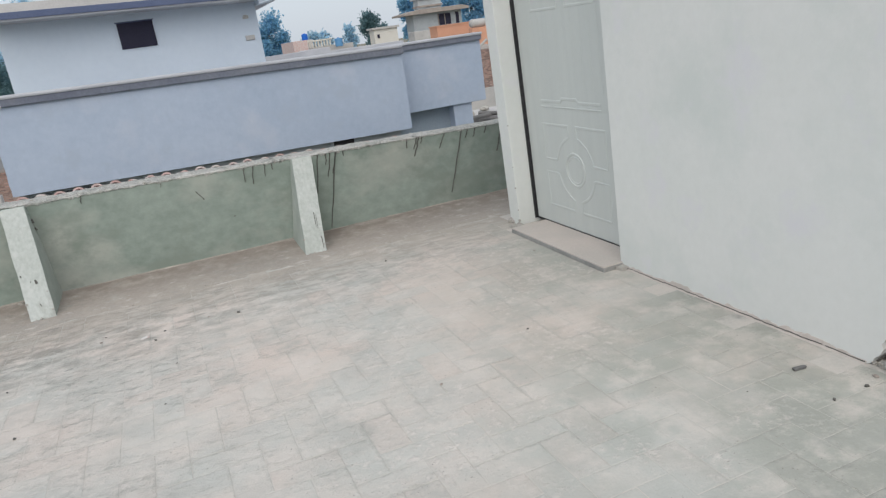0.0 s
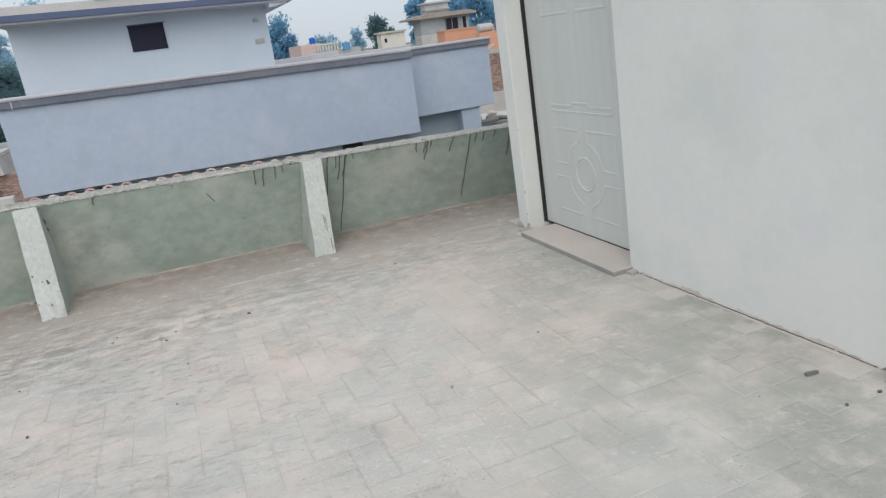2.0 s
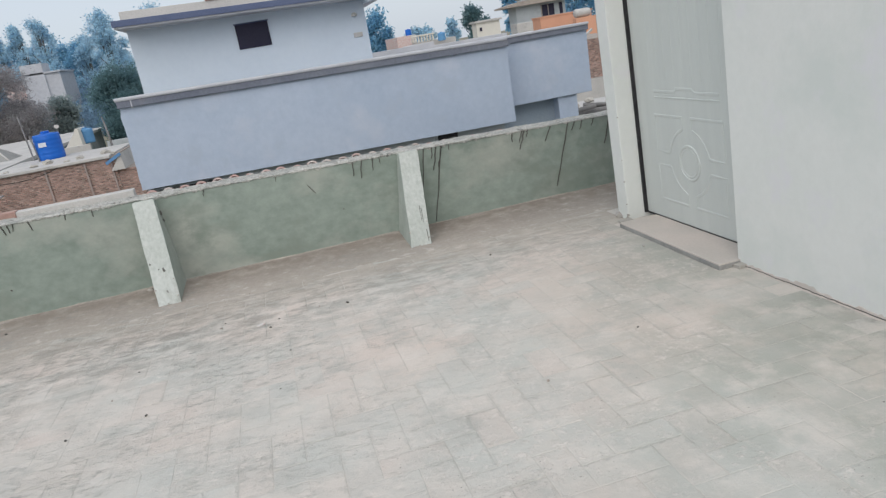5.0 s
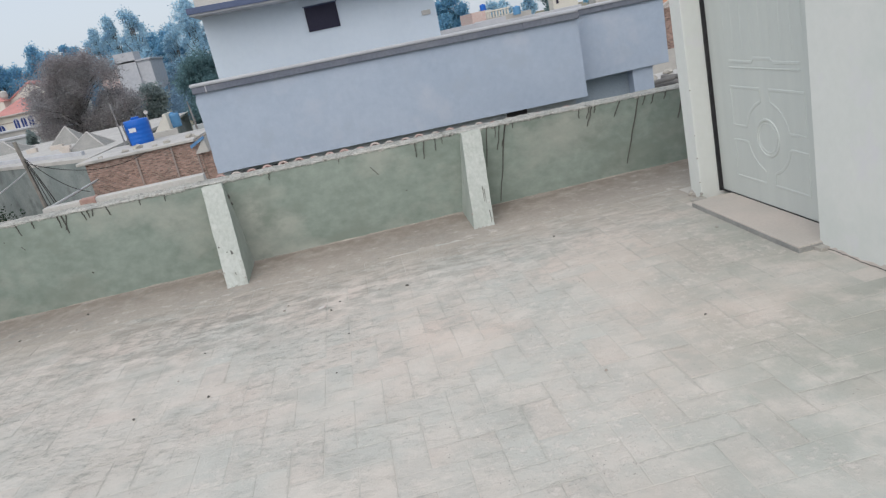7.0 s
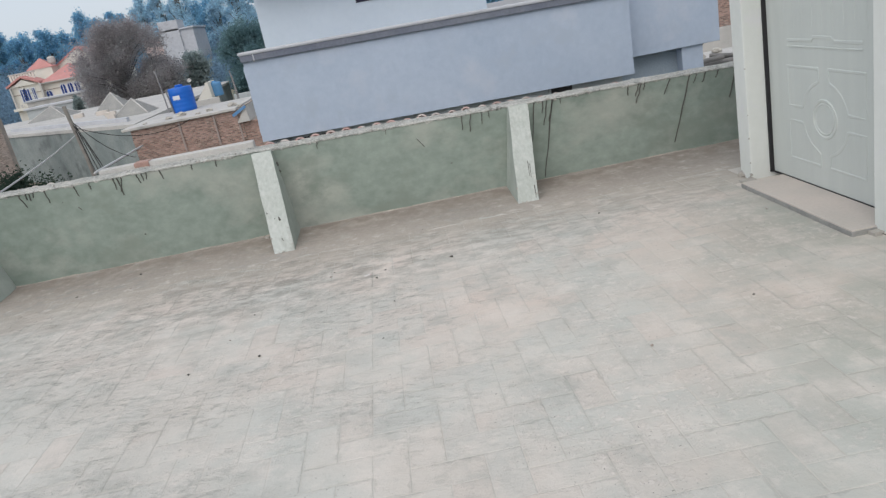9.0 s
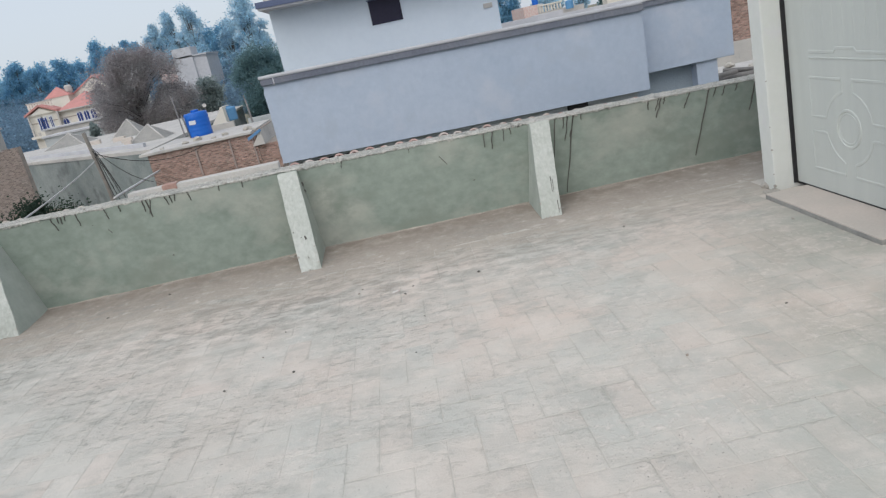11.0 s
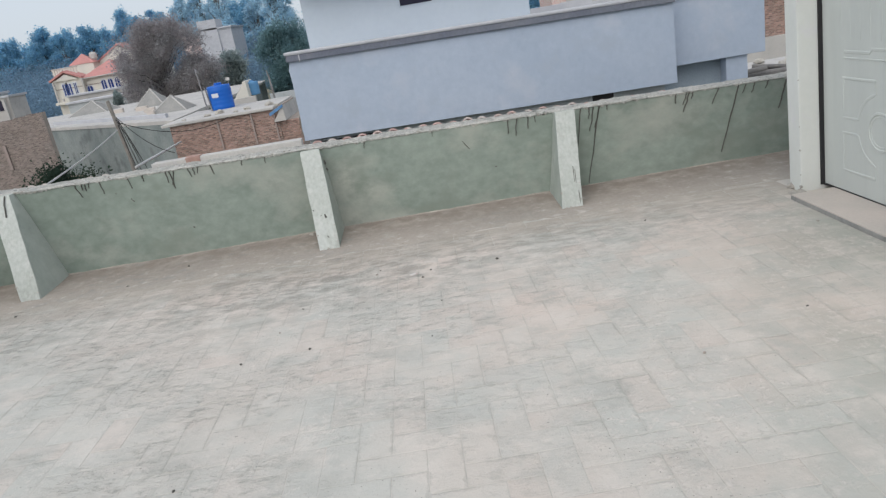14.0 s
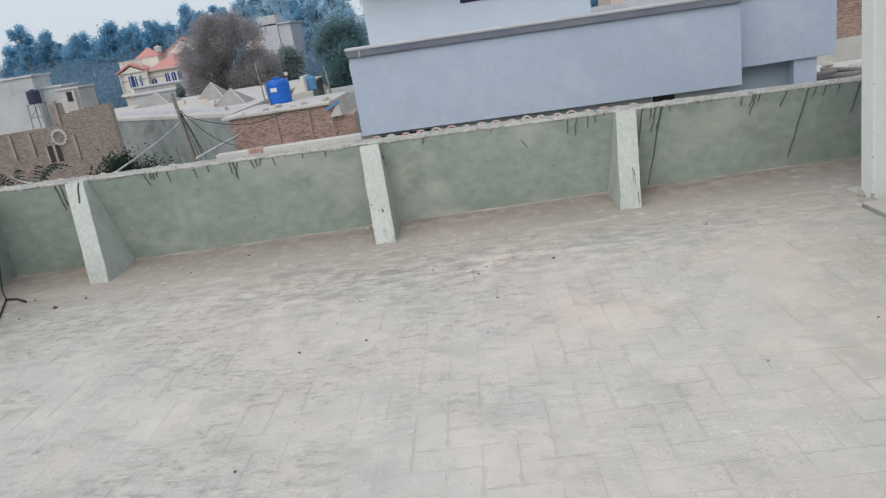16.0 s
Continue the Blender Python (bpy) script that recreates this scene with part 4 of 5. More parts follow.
# ---- brickwork ----
def bricks(x0, x1, z0, z1, y, parent, holes=(), length=0.13, height=0.052, seed=1, steps=None, material=M_BRICK):
    """A face of real bricks in running bond, joined, looking towards -y."""
    rng = random.Random(seed)
    verts, faces = [], []
    z, row = z0, 0
    while z + height <= z1 + 1e-6:
        x = x0 - (row % 2) * length * 0.5
        while x < x1:
            a, b = max(x, x0), min(x + length - 0.014, x1)
            top = steps(0.5 * (a + b)) if steps else z1
            if b - a > 0.04 and z + height <= top + 0.02 and not any(h[0] < 0.5 * (a + b) < h[1] and h[2] < z + height / 2 < h[3] for h in holes):
                d = rng.uniform(0.004, 0.022)
                n = len(verts)
                zz = z + height - 0.014
                verts += [(a, y, z), (b, y, z), (b, y, zz), (a, y, zz), (a + 0.006, y - d, z + 0.006), (b - 0.006, y - d, z + 0.006), (b - 0.006, y - d, zz - 0.006), (a + 0.006, y - d, zz - 0.006)]
                faces += [tuple(k + n for k in f) for f in ((4, 5, 6, 7), (0, 1, 5, 4), (1, 2, 6, 5), (2, 3, 7, 6), (3, 0, 4, 7))]
            x += length
        z += height
        row += 1
    me = bpy.data.meshes.new("brickwork")
    me.from_pydata(verts, [], faces)
    me.materials.append(material)
    ob = tagged(new("brickwork", me), "weathered red-brown bricks", kind="stuff")
    ob.parent = parent
    return ob


# brick house with the blue tank
bh = thing("brick_house", (0, 0, 0), "unplastered red-brick house with a flat pale roof", "house")
BX0, BX1, BX2, BY, BZ = -8.84, -5.05, -4.36, 25.0, -0.50
part("wall", box(BX0 + 0.01, BX1, BY, 29, -3.6, BZ - 0.02), M_MORTAR, bh)
part("wall", box(BX1, BX2, BY + 0.05, 33, -3.6, -0.98), M_MORTAR, bh)
bricks(BX0, BX1, -2.6, BZ - 0.04, BY, bh, seed=3)
bricks(BX1, BX2, -2.6, -0.98, BY + 0.05, bh, seed=5)
for x in (-7.2, -6.0, -5.2):
    part("pilaster", box(x, x + 0.06, BY - 0.05, BY + 0.02, -2.6, BZ - 0.06), M_BROWNBRICK, bh, "thin brick pilaster")
roof = part("roof", rough(box(BX0 - 0.25, BX1 - 0.1, BY - 0.12, 29.2, BZ - 0.05, BZ + 0.04, 0.015), 0.012, 2), M_ROOFW, bh)
part("fascia", prism([(-5.30, -0.66), (-4.80, -0.42), (-4.77, -0.51), (-5.28, -0.76)], BY - 0.2, BY - 0.16), M_BLUEPAINT, roof, "blue painted roof edge")
part("gable", prism([(-5.2, -0.98), (-4.82, -0.47), (-4.76, -0.98)], BY - 0.14, 29), M_ROOFW, bh, "pale plastered gable")
for i in range(7):
    ob = tagged(part("rubble", lump(0.09 + 0.04 * (i % 3), i * 1.7, 0.5), M_CRUMB), "heap of rubble on the neighbouring roof", "rubble", "rubble on the roof")
    ob.matrix_basis = pose(-8.4 + 0.55 * i + 0.2 * (i % 2), BY + 0.4 + 0.3 * (i % 3), BZ + 0.02)


def tank(x, y, z, r, h, material, label, sticker=True):
    """A ribbed roof water tank with a domed lid."""
    t = thing("water_tank", (x, y, z), label, "water tank")
    prof = [(r * 0.96, 0), (r, h * 0.04)]
    for k in range(5):
        a = h * (0.1 + 0.16 * k)
        prof += [(r, a), (r * 1.012, a + h * 0.02), (r * 1.012, a + h * 0.06), (r, a + h * 0.08)]
    prof += [(r, h * 0.91), (r * 0.94, h * 0.96), (r * 0.45, h * 0.985)]
    part("body", lathe(prof, 28), material, t, smooth=True)
    part("lid", lathe(((r * 0.34, h * 0.985), (r * 0.34, h * 1.05), (r * 0.28, h * 1.07)), 18), material, t)
    if sticker:
        bm = bmesh.new()
        rows = [[bm.verts.new((1.045 * r * math.sin(a), -1.045 * r * math.cos(a), h * z)) for z in (0.52, 0.68)] for a in (-0.5, -0.3, -0.1, 0.1)]
        for p, q in zip(rows, rows[1:]):
            bm.faces.new((p[0], q[0], q[1], p[1]))
        part("label", bm, M_LABEL, t, "white maker's label")
    return t


tank(-7.72, 28.3, BZ + 0.02, 0.45, 0.96, M_TANK, "bright blue plastic water tank on a flat roof")
tank(-9.05, 40.0, -0.78, 0.36, 0.75, M_TANKLIGHT, "faded blue plastic water tank on a far roof", False)
tank(-26.9, 43.3, 0.80, 0.38, 0.82, M_TANKDARK, "black plastic water tank on a steel stand", False)
stand = thing("tank_stand", (-26.9, 43.3, 0.80), "rusty steel stand under the black tank", "tank stand")
for dx in (-0.35, 0.35):
    for dy in (-0.35, 0.35):
        part("leg", tube([(dx, dy, 0), (dx * 1.2, dy * 1.2, -1.6)], 0.035), M_METAL, stand)
for zz in (-0.03, -0.8):
    part("rail", tube([(-0.4, -0.4, zz), (0.4, -0.4, zz)], 0.03), M_METAL, stand)
part("brace", tube([(-0.35, -0.36, -0.8), (0.38, -0.36, -0.05)], 0.02), M_METAL, stand)
part("top", box(-0.42, 0.42, -0.42, 0.42, -0.05, 0.0), M_METAL, stand)
# masts, pipes and small walls on the roofs round the tank
for x, y, z, h in ((-8.55, 29.0, -0.55, 1.75), (-8.08, 28.0, -0.5, 0.95), (-8.0, 40.0, -1.2, 1.6), (-7.55, 38.0, -1.0, 1.2)):
    tagged(part("mast", tube([(x, y, z), (x - 0.08, y, z + h)], 0.03, 6), M_METAL), "thin grey pipe standing on a flat roof", "pipe", "roof pipes")
stair_roof = tagged(part("stair_cover", prism([(-10.1, -1.0), (-9.35, -0.12), (-9.3, 0.05), (-9.15, 0.05), (-9.1, -1.0)], 39.0, 40.6), M_HOUSE), "cream plastered stair cover on a flat roof", "stair cover")
tagged(part("roof_wall", rough(box(-8.2, -5.6, 40.0, 40.2, -3.6, -0.88, 0.02), 0.01, 2), M_GREYHOUSE), "grey plastered roof parapet of a farther house", "wall", "roof walls behind")
tagged(part("roof_wall", rough(box(-10.4, -8.1, 36.0, 36.2, -3.6, -0.62, 0.02), 0.01, 2), M_ROOFW), "low white roof wall behind the tank", "wall", "roof walls behind")
dish = thing("satellite_dish", (-8.75, 34.0, -0.5), "pale satellite dish on a short pipe", "satellite dish")
bm = lathe(((0.02, 0.0), (0.08, 0.015), (0.14, 0.05), (0.14, 0.06), (0.07, 0.025), (0.01, 0.015)), 16)
bm.transform(pose(0, 0, 0.95, 60, 0, 20) @ Matrix.Diagonal((0.7, 0.7, 0.7, 1)))
part("bowl", bm, M_ROOFW, dish, smooth=True)
part("post", tube([(0, 0.03, 0), (0, 0.03, 0.95)], 0.025), M_METAL, dish)

# grey plastered house with skylights
gh = thing("plaster_house", (0, 0, 0), "low house of stained grey plaster with a pale flat roof", "house")
part("wall", prism([(-11.1, 31.7), (-22.2, 42.9), (-31.0, 58.0), (-12.0, 58.0)], -3.6, -0.96, "z"), M_GREYWALL, gh)
part("roof", prism([(-10.9, 31.5), (-22.3, 42.9), (-31.0, 58.2), (-11.8, 58.2)], -0.96, -0.80, "z"), M_ROOFW, gh)
part("roof_edge", prism([(-12.0, 33.9), (-22.5, 44.5), (-22.7, 44.8), (-12.0, 34.3)], -0.80, -0.62, "z"), M_LEDGE, gh)


def pyramid(x, y, z, half, height, material):
    t = thing("skylight", (x, y, z), "pyramid-shaped plastered skylight on a flat roof", "skylight", "skylights")
    bm = bmesh.new()
    base = [bm.verts.new((a * half, b * half, 0)) for a, b in ((-1, -1), (1, -1), (1, 1), (-1, 1))]
    tip = bm.verts.new((0, 0, height))
    for k in range(4):
        bm.faces.new((base[k], base[(k + 1) % 4], tip))
    bm.faces.new(base[::-1])
    part("hood", bm, material, t)
    for a, b in ((-1, -1), (1, -1), (1, 1), (-1, 1)):
        part("ridge", tube([(a * half, b * half, 0), (0, 0, height)], 0.035, 5), M_ROOFW, t)
    return t


pyramid(-17.4, 47.8, -0.80, 1.0, 1.1, M_HOOD)
pyramid(-13.1, 38.6, -0.80, 0.95, 0.82, M_HOOD)
pyramid(-23.6, 53.0, -0.80, 1.4, 0.85, M_HOOD)
for x, y, s in ((-15.6, 41.0, 0.3), (-17.2, 44.0, 0.35), (-19.4, 46.0, 0.3), (-14.2, 37.5, 0.2)):
    tagged(part("roof_vent", rough(box(x, x + 2 * s, y, y + s, -0.82, -0.55, 0.02), 0.03, 5), M_SILL), "small brick heap on a flat roof", "rubble", "rubble on the roof")

# pole with its cables
pole = thing("utility_pole", (-8.42, 20.0, -3.6), "leaning grey utility pole hung with black cables", "utility pole")
part("post", tube([(0.1, 0, 0), (0.02, 0, 2.9), (-0.12, 0, 4.42)], 0.06, 8, tip=0.05), M_WOOD, pole)
for i, (a, b, d) in enumerate((((0.02, -0.08, 3.95), (0.42, -0.1, 2.55), 0.02), ((-0.02, -0.08, 3.9), (0.34, -0.1, 2.6), -0.1), ((0.03, -0.08, 3.85), (0.30, -0.12, 2.3), 0.05), ((0.05, -0.08, 3.9), (1.35, -0.2, 2.75), 0.18), ((0.04, -0.08, 3.8), (2.2, 3.0, 3.2), 0.35), ((0.0, -0.08, 3.75), (0.20, -0.12, 2.4), 0.15), ((0.05, -0.08, 3.8), (0.45, -0.12, 2.45), -0.06))):
    part("cable", tube(sag(a, b, d), 0.010, 5), M_CABLE, pole)
for i, (a, b, d, r) in enumerate((((-8.5, 20.0, 0.02), (-4.45, 7.6, 0.33), 0.05, 0.013), ((-6.75, 16.2, -0.62), (-8.55, 24.9, -1.1), 0.0, 0.035), ((-23.2, 33.2, -2.0), (-3.9, 5.68, 0.70), 0.1, 0.008))):
    tagged(part("overhead_cable", tube(sag(a, b, d), r, 6), M_PALECABLE, smooth=True), "pale cable strung across the lane", "cable", "overhead cables")

# brown brick house at the lane's end
BB = thing("brick_house", (0, 0, 0), "half-finished brown brick house with a narrow double window", "house")


def ragged(x):
    if x < -20.15:
        return -0.18 + 0.02 * (x + 20)
    if x < -19.65:
        return 0.83
    return 0.30 + 0.08 * (x + 19.6)


WY = 33.3
part("wall", prism([(-25.5, -3.6), (-25.5, ragged(-25.5) - 0.03), (-20.17, ragged(-20.2) - 0.03), (-20.15, 0.80), (-19.68, 0.80), (-19.66, 0.26), (-17.25, 0.44), (-17.25, -3.6)], WY, WY + 0.35), M_MORTAR, BB)
bricks(-25.5, -17.25, -3.55, 0.9, WY, BB, holes=((-21.0, -20.28, -1.95, -1.05),), seed=8, steps=ragged, material=M_BROWNBRICK)
for x in (-20.86, -20.45):
    w = part("window", box(x, x + 0.24, WY - 0.02, WY + 0.05, -1.92, -1.10), M_GAP, BB, "narrow dark window opening")
    part("frame", box(x - 0.08, x, WY - 0.05, WY + 0.05, -1.95, -1.06), M_MORTAR, w)
for x, z in ((-22.6, -0.7), (-21.6, -0.7), (-19.9, 0.6), (-19.45, -1.1)):
    part("pilaster", box(x, x + 0.14, WY - 0.1, WY, z - 0.8, z + 0.35), M_BROWNBRICK, BB, "toothed brick end")
bm = bmesh.new()
for k in range(14):
    a = 2 * math.pi * k / 14
    box(-20.1 + 0.34 * math.cos(a) - 0.07, -20.1 + 0.34 * math.cos(a) + 0.07, WY - 0.06, WY, -0.75 + 0.34 * math.sin(a) - 0.06, -0.75 + 0.34 * math.sin(a) + 0.06, bm=bm)
part("ornament", bm, M_ROOFW, BB, "round whitewashed brick ornament")

# grey blocks of houses
for x0, x1, y, z1, m, label in ((-52, -41.2, 67, 3.15, M_GREYHOUSE, "plain grey plastered house block"), (-41.2, -39.2, 68, 1.85, M_GREYHOUSE, "low grey plastered house"), (-39.2, -37.1, 67, 1.45, M_ROOFW, "low pale house with a dark doorway"), (-37, -27.5, 78, 0.35, M_ROOFW, "low white-walled house row"), (-33.5, -20, 70, -0.2, M_GREYHOUSE, "low grey roofs between the houses")):
    h = thing("far_house", (0.5 * (x0 + x1), y, -3.6), label, "house", "far houses")
    bm = box(x0 - 0.5 * (x0 + x1), x1 - 0.5 * (x0 + x1), 0, 3, 0, z1 + 3.45, 0.03)
    part("wall", bm, m, h)
    part("roof", box(x0 - 0.5 * (x0 + x1) - 0.15, x1 - 0.5 * (x0 + x1) + 0.15, -0.15, 3.15, z1 + 3.4, z1 + 3.6, 0.03), M_LEDGE, h)
    if x0 == -39.2:
        part("window", box(-0.2, 0.5, -0.05, 0.1, z1 + 2.3, z1 + 3.2), M_DARK, h)
        part("column", box(0.62, 0.85, -0.5, -0.2, 0, z1 + 3.3), M_ROOFW, h)

# villa with red roofs
villa = thing("villa", (-41.0, 97.0, -3.6), "cream two-storey villa with red tiled roofs", "house")


def of_villa(name, bm, material, label="", parent=None):
    bm.transform(Matrix.Translation((41.0, -97.0, 3.6)))
    return part(name, bm, material, parent or villa, label)


def gable_roof(x0, x1, y0, y1, z0, z1, over=0.4):
    return prism([(x0 - over, z0 - 0.25), ((x0 + x1) / 2, z1), (x1 + over, z0 - 0.25), (x1 + over, z0 - 0.5), ((x0 + x1) / 2, z1 - 0.25), (x0 - over, z0 - 0.5)], y0 - over, y1)


def hip(x0, x1, y0, y1, z0, z1):
    bm = bmesh.new()
    base = [bm.verts.new(p) for p in ((x0, y0, z0), (x1, y0, z0), (x1, y1, z0), (x0, y1, z0))]
    tip = bm.verts.new(((x0 + x1) / 2, (y0 + y1) / 2, z1))
    for k in range(4):
        bm.faces.new((base[k], base[(k + 1) % 4], tip))
    bm.faces.new(base[::-1])
    return bm


def arched(x, wd, z0, z1, y0, y1):
    r = wd / 2
    return prism([(x, z0), (x + wd, z0)] + [(x + r + r * math.cos(t), z1 - r + r * math.sin(t)) for t in (math.pi * k / 8 for k in range(9))], y0, y1)


of_villa("wall", box(-47.4, -43.5, 97, 106, -3.6, 2.25), M_HOUSE)
of_villa("wall", box(-43.5, -34.8, 97.5, 108, -3.6, 1.95), M_HOUSE)
of_villa("wall", box(-46.0, -43.0, 100.6, 102.4, 1.9, 3.78), M_HOUSE, "cream roof tower")
of_villa("roof", gable_roof(-47.4, -43.6, 96.8, 99, 2.5, 3.25, 0.25), M_REDROOF)
of_villa("pediment", prism([(-47.2, 2.0), (-45.5, 2.8), (-43.8, 2.0)], 96.75, 97.1), M_HOUSE, "cream porch gable")
of_villa("roof", hip(-43.6, -38.9, 97.0, 106.8, 1.95, 3.85), M_REDROOF, "pink-red hipped roof")
of_villa("eave", box(-43.7, -34.8, 96.95, 97.5, 1.8, 1.95), M_ROOFW)
of_villa("roof", hip(-46.3, -42.75, 100.5, 102.5, 3.78, 5.13), M_REDROOF, "small red hipped roof")
of_villa("gable", prism([(-43.2, 1.9), (-43.2, 3.7), (-40.2, 5.35), (-36.8, 3.6), (-36.8, 1.9)], 102.9, 104), M_HOUSE, "cream gable")
of_villa("roof", gable_roof(-43.2, -36.8, 103, 106, 4.05, 5.75, 0.2), M_REDROOF)
of_villa("lamp_globe", lathe(((0.1, 3.7), (0.5, 4.3), (0.52, 4.9), (0.3, 5.1)), 10, at=(-43.2, 101.8, 0)), M_ROOFW, "white roof globe")
for k in range(9):
    of_villa("parapet_panel", box(-47.5 + 0.36 * k, -47.22 + 0.36 * k, 98.0, 98.2, 2.2, 3.55), M_HOUSE)
of_villa("parapet_rail", box(-47.6, -44.2, 97.95, 98.25, 3.5, 3.65), M_ROOFW)
of_villa("canopy", prism([(-41.6, -0.75), (-41.3, -0.2), (-36.2, -0.25), (-36.2, -1.3), (-40.5, -1.25)], 95.8, 97.5), M_REDROOF, "red tiled canopy")
of_villa("band", box(-47.45, -43.5, 96.93, 97.0, 0.92, 1.03), M_MORTAR, "brown string course")
of_villa("band", box(-43.5, -41.4, 97.43, 97.5, 0.92, 1.03), M_MORTAR, "brown string course")
of_villa("balcony", box(-47.5, -41.6, 96.2, 97.0, -0.95, -0.62), M_HOUSE)
for x in (-47.3, -46.6, -44.6, -43.5):
    of_villa("column", box(x, x + 0.2, 96.5, 96.7, -0.65, 2.0 if x in (-47.3, -43.5) else -0.2), M_ROOFW)
M_VILLAGLASS = glassy("blue_window_glass", (0.03, 0.06, 0.22), 0.2)
M_VILLATRIM = surface("white_window_trim", (0.62, 0.63, 0.64), (0.55, 0.57, 0.58), size=2, bump=0)
for x, z0, z1, wd, round_top in ((-46.25, 0.0, 1.55, 0.5, False), (-45.65, 0.0, 1.5, 0.5, False), (-44.75, 0.1, 1.5, 0.3, False), (-43.35, -0.5, 0.85, 0.7, True), (-41.35, -0.05, 1.3, 0.6, True), (-40.45, -0.05, 1.3, 0.6, True), (-39.55, -0.05, 1.3, 0.6, True)):
    y = 97 if x < -43.4 else 97.5
    make = arched if round_top else lambda x, wd, z0, z1, y0, y1: box(x, x + wd, y0, y1, z0, z1)
    w = of_villa("window", make(x, wd, z0, z1, y - 0.10, y + 0.05), M_VILLAGLASS, "tall blue-glazed window")
    of_villa("frame", make(x - 0.16, wd + 0.32, z0 - 0.12, z1 + 0.18, y - 0.06, y + 0.03), M_VILLATRIM, "", w)
    of_villa("mullion", box(x + wd / 2 - 0.03, x + wd / 2 + 0.03, y - 0.13, y - 0.09, z0, z1 - 0.02), M_VILLATRIM, "", w)

# pale block beyond the trees
block = thing("far_house", (-31.5, 125, -3.6), "tall pale grey house block beyond the trees", "house", "far houses")
part("wall", box(-3.4, 2.2, 0, 9, 0, 9.8, 0.05), M_LEDGE, block)
part("stair_tower", box(-3.2, 0.0, -0.3, 4, 0, 11.4, 0.05), M_LEDGE, block)
part("roof", box(-3.6, 2.4, -0.3, 9, 9.75, 10.0), M_LEDGE, block)
part("wall", box(-6.5, -3.4, 1, 8, 0, 9.3), M_CLAY, block, "faded brick annexe")

# houses to the right, over the neighbour's parapet
hr = thing("far_house", (35, 83, -3.6), "grey two-storey house with overhanging roof and stair tower", "house", "far houses")
part("wall", box(-3.6, 2.8, 0, 2.6, 0, 7.0, 0.03), M_GREYHOUSE, hr)
part("roof", prism([(-5.1, 7.15), (-5.1, 6.95), (3.4, 6.95), (3.4, 7.2), (2.4, 7.45), (-3.2, 7.45)], -1.2, 3.4), M_MORTAR, hr)
part("stair_tower", box(-2.35, 0.7, 1, 2.6, 7.3, 8.7, 0.03), M_GREYHOUSE, hr)
part("tower_roof", box(-2.6, 0.95, 0.7, 2.9, 8.65, 8.85), M_LEDGE, hr)
part("tower_band", box(-2.45, 0.8, 0.8, 2.8, 7.75, 7.95), M_MORTAR, hr)
for x in (-0.3, 0.55):
    w = part("window", box(x, x + 0.75, -0.08, 0.05, 5.4, 6.7), M_DARK, hr)
    part("frame", box(x - 0.1, x, -0.12, 0, 5.3, 6.8), M_MORTAR, w)
part("window", box(2.0, 2.4, -0.08, 0.05, 5.4, 6.7), M_DARK, hr)
part("ledge", box(-5.2, 1.0, -4, -2, 0, 5.05, 0.05), M_ROOFW, hr, "low pale annexe roof")
ho = thing("far_house", (22.6, 50, -3.6), "orange painted house wall with a flat roof", "house", "far houses")
part("wall", box(-1.9, 2.2, 0, 1.5, 0, 5.15, 0.02), M_ORANGE, ho)
part("coping", box(-1.95, 2.25, -0.05, 1.55, 5.12, 5.22), M_ORANGE, ho)
cistern = lathe(((0.25, 0), (0.3, 0.1), (0.3, 1.1), (0.25, 1.2)), 16)
cistern.transform(pose(22.3, 47.5, 1.42, 0, 90, 12))
tagged(part("water_tank", cistern, M_ROOFW, smooth=True), "white horizontal water tank before an orange wall", "water tank")
tagged(part("tank_base_block", box(15.1, 16.2, 71.4, 72.6, -3.6, 2.1), M_ROOFW), "pale roof block under a distant blue tank", "plinth")
tagged(part("tank_plinth", box(22.2, 23.7, 47.2, 47.8, -3.6, 1.13), M_ORANGE), "orange plinth under the white tank", "plinth")
hw = thing("far_house", (24.8, 75, -3.6), "small cream house with a flat roof", "house", "far houses")
part("wall", box(-1.1, 1.6, 0, 1.6, 0, 5.85, 0.02), M_HOUSE, hw)
part("roof", box(-1.3, 1.8, -0.2, 1.8, 5.8, 6.0), M_ROOFW, hw)
part("window", box(-0.75, -0.5, -0.06, 0.05, 4.9, 5.3), M_DARK, hw)
hm = thing("far_house", (15.6, 67, -3.6), "pale low house with a pierced roof balustrade", "house", "far houses")
part("wall", box(-1.2, 3.4, 0, 6, 0, 4.9, 0.02), M_ROOFW, hm)
part("annexe", box(-2.45, -1.15, -1, 5, 0, 5.65, 0.02), M_CLAY, hm, "faded brick annexe")
for k in range(9):
    part("baluster", box(-1.1 + 0.28 * k, -0.95 + 0.28 * k, 0, 0.15, 4.85, 5.42), M_HOUSE, hm)
part("handrail", box(-1.2, 1.4, -0.05, 0.2, 5.42, 5.55), M_HOUSE, hm)
tank(17.38, 66, 1.1, 0.36, 0.74, M_TANKLIGHT, "faded blue water tank on a distant roof", False)
tank(15.6, 72, 2.1, 0.3, 0.6, M_TANK, "blue water tank on a distant roof", False)
hb = thing("brick_house", (0, 0, 0), "unplastered brick house beyond the neighbour's parapet", "house")
part("wall", box(12.2, 16, 26.7, 34, -3.6, 0.38), M_MORTAR, hb)
bricks(12.2, 14.6, -1.2, 0.40, 26.7, hb, seed=13)
part("plinth", box(11.6, 16, 26.3, 26.69, -3.6, -1.16), M_ROOFW, hb, "pale plastered plinth")
part("gutter", tube([(12.3, 26.55, 0.2), (13.0, 26.3, 0.75)], 0.05), M_ROOFW, hb, "white slanting pipe")
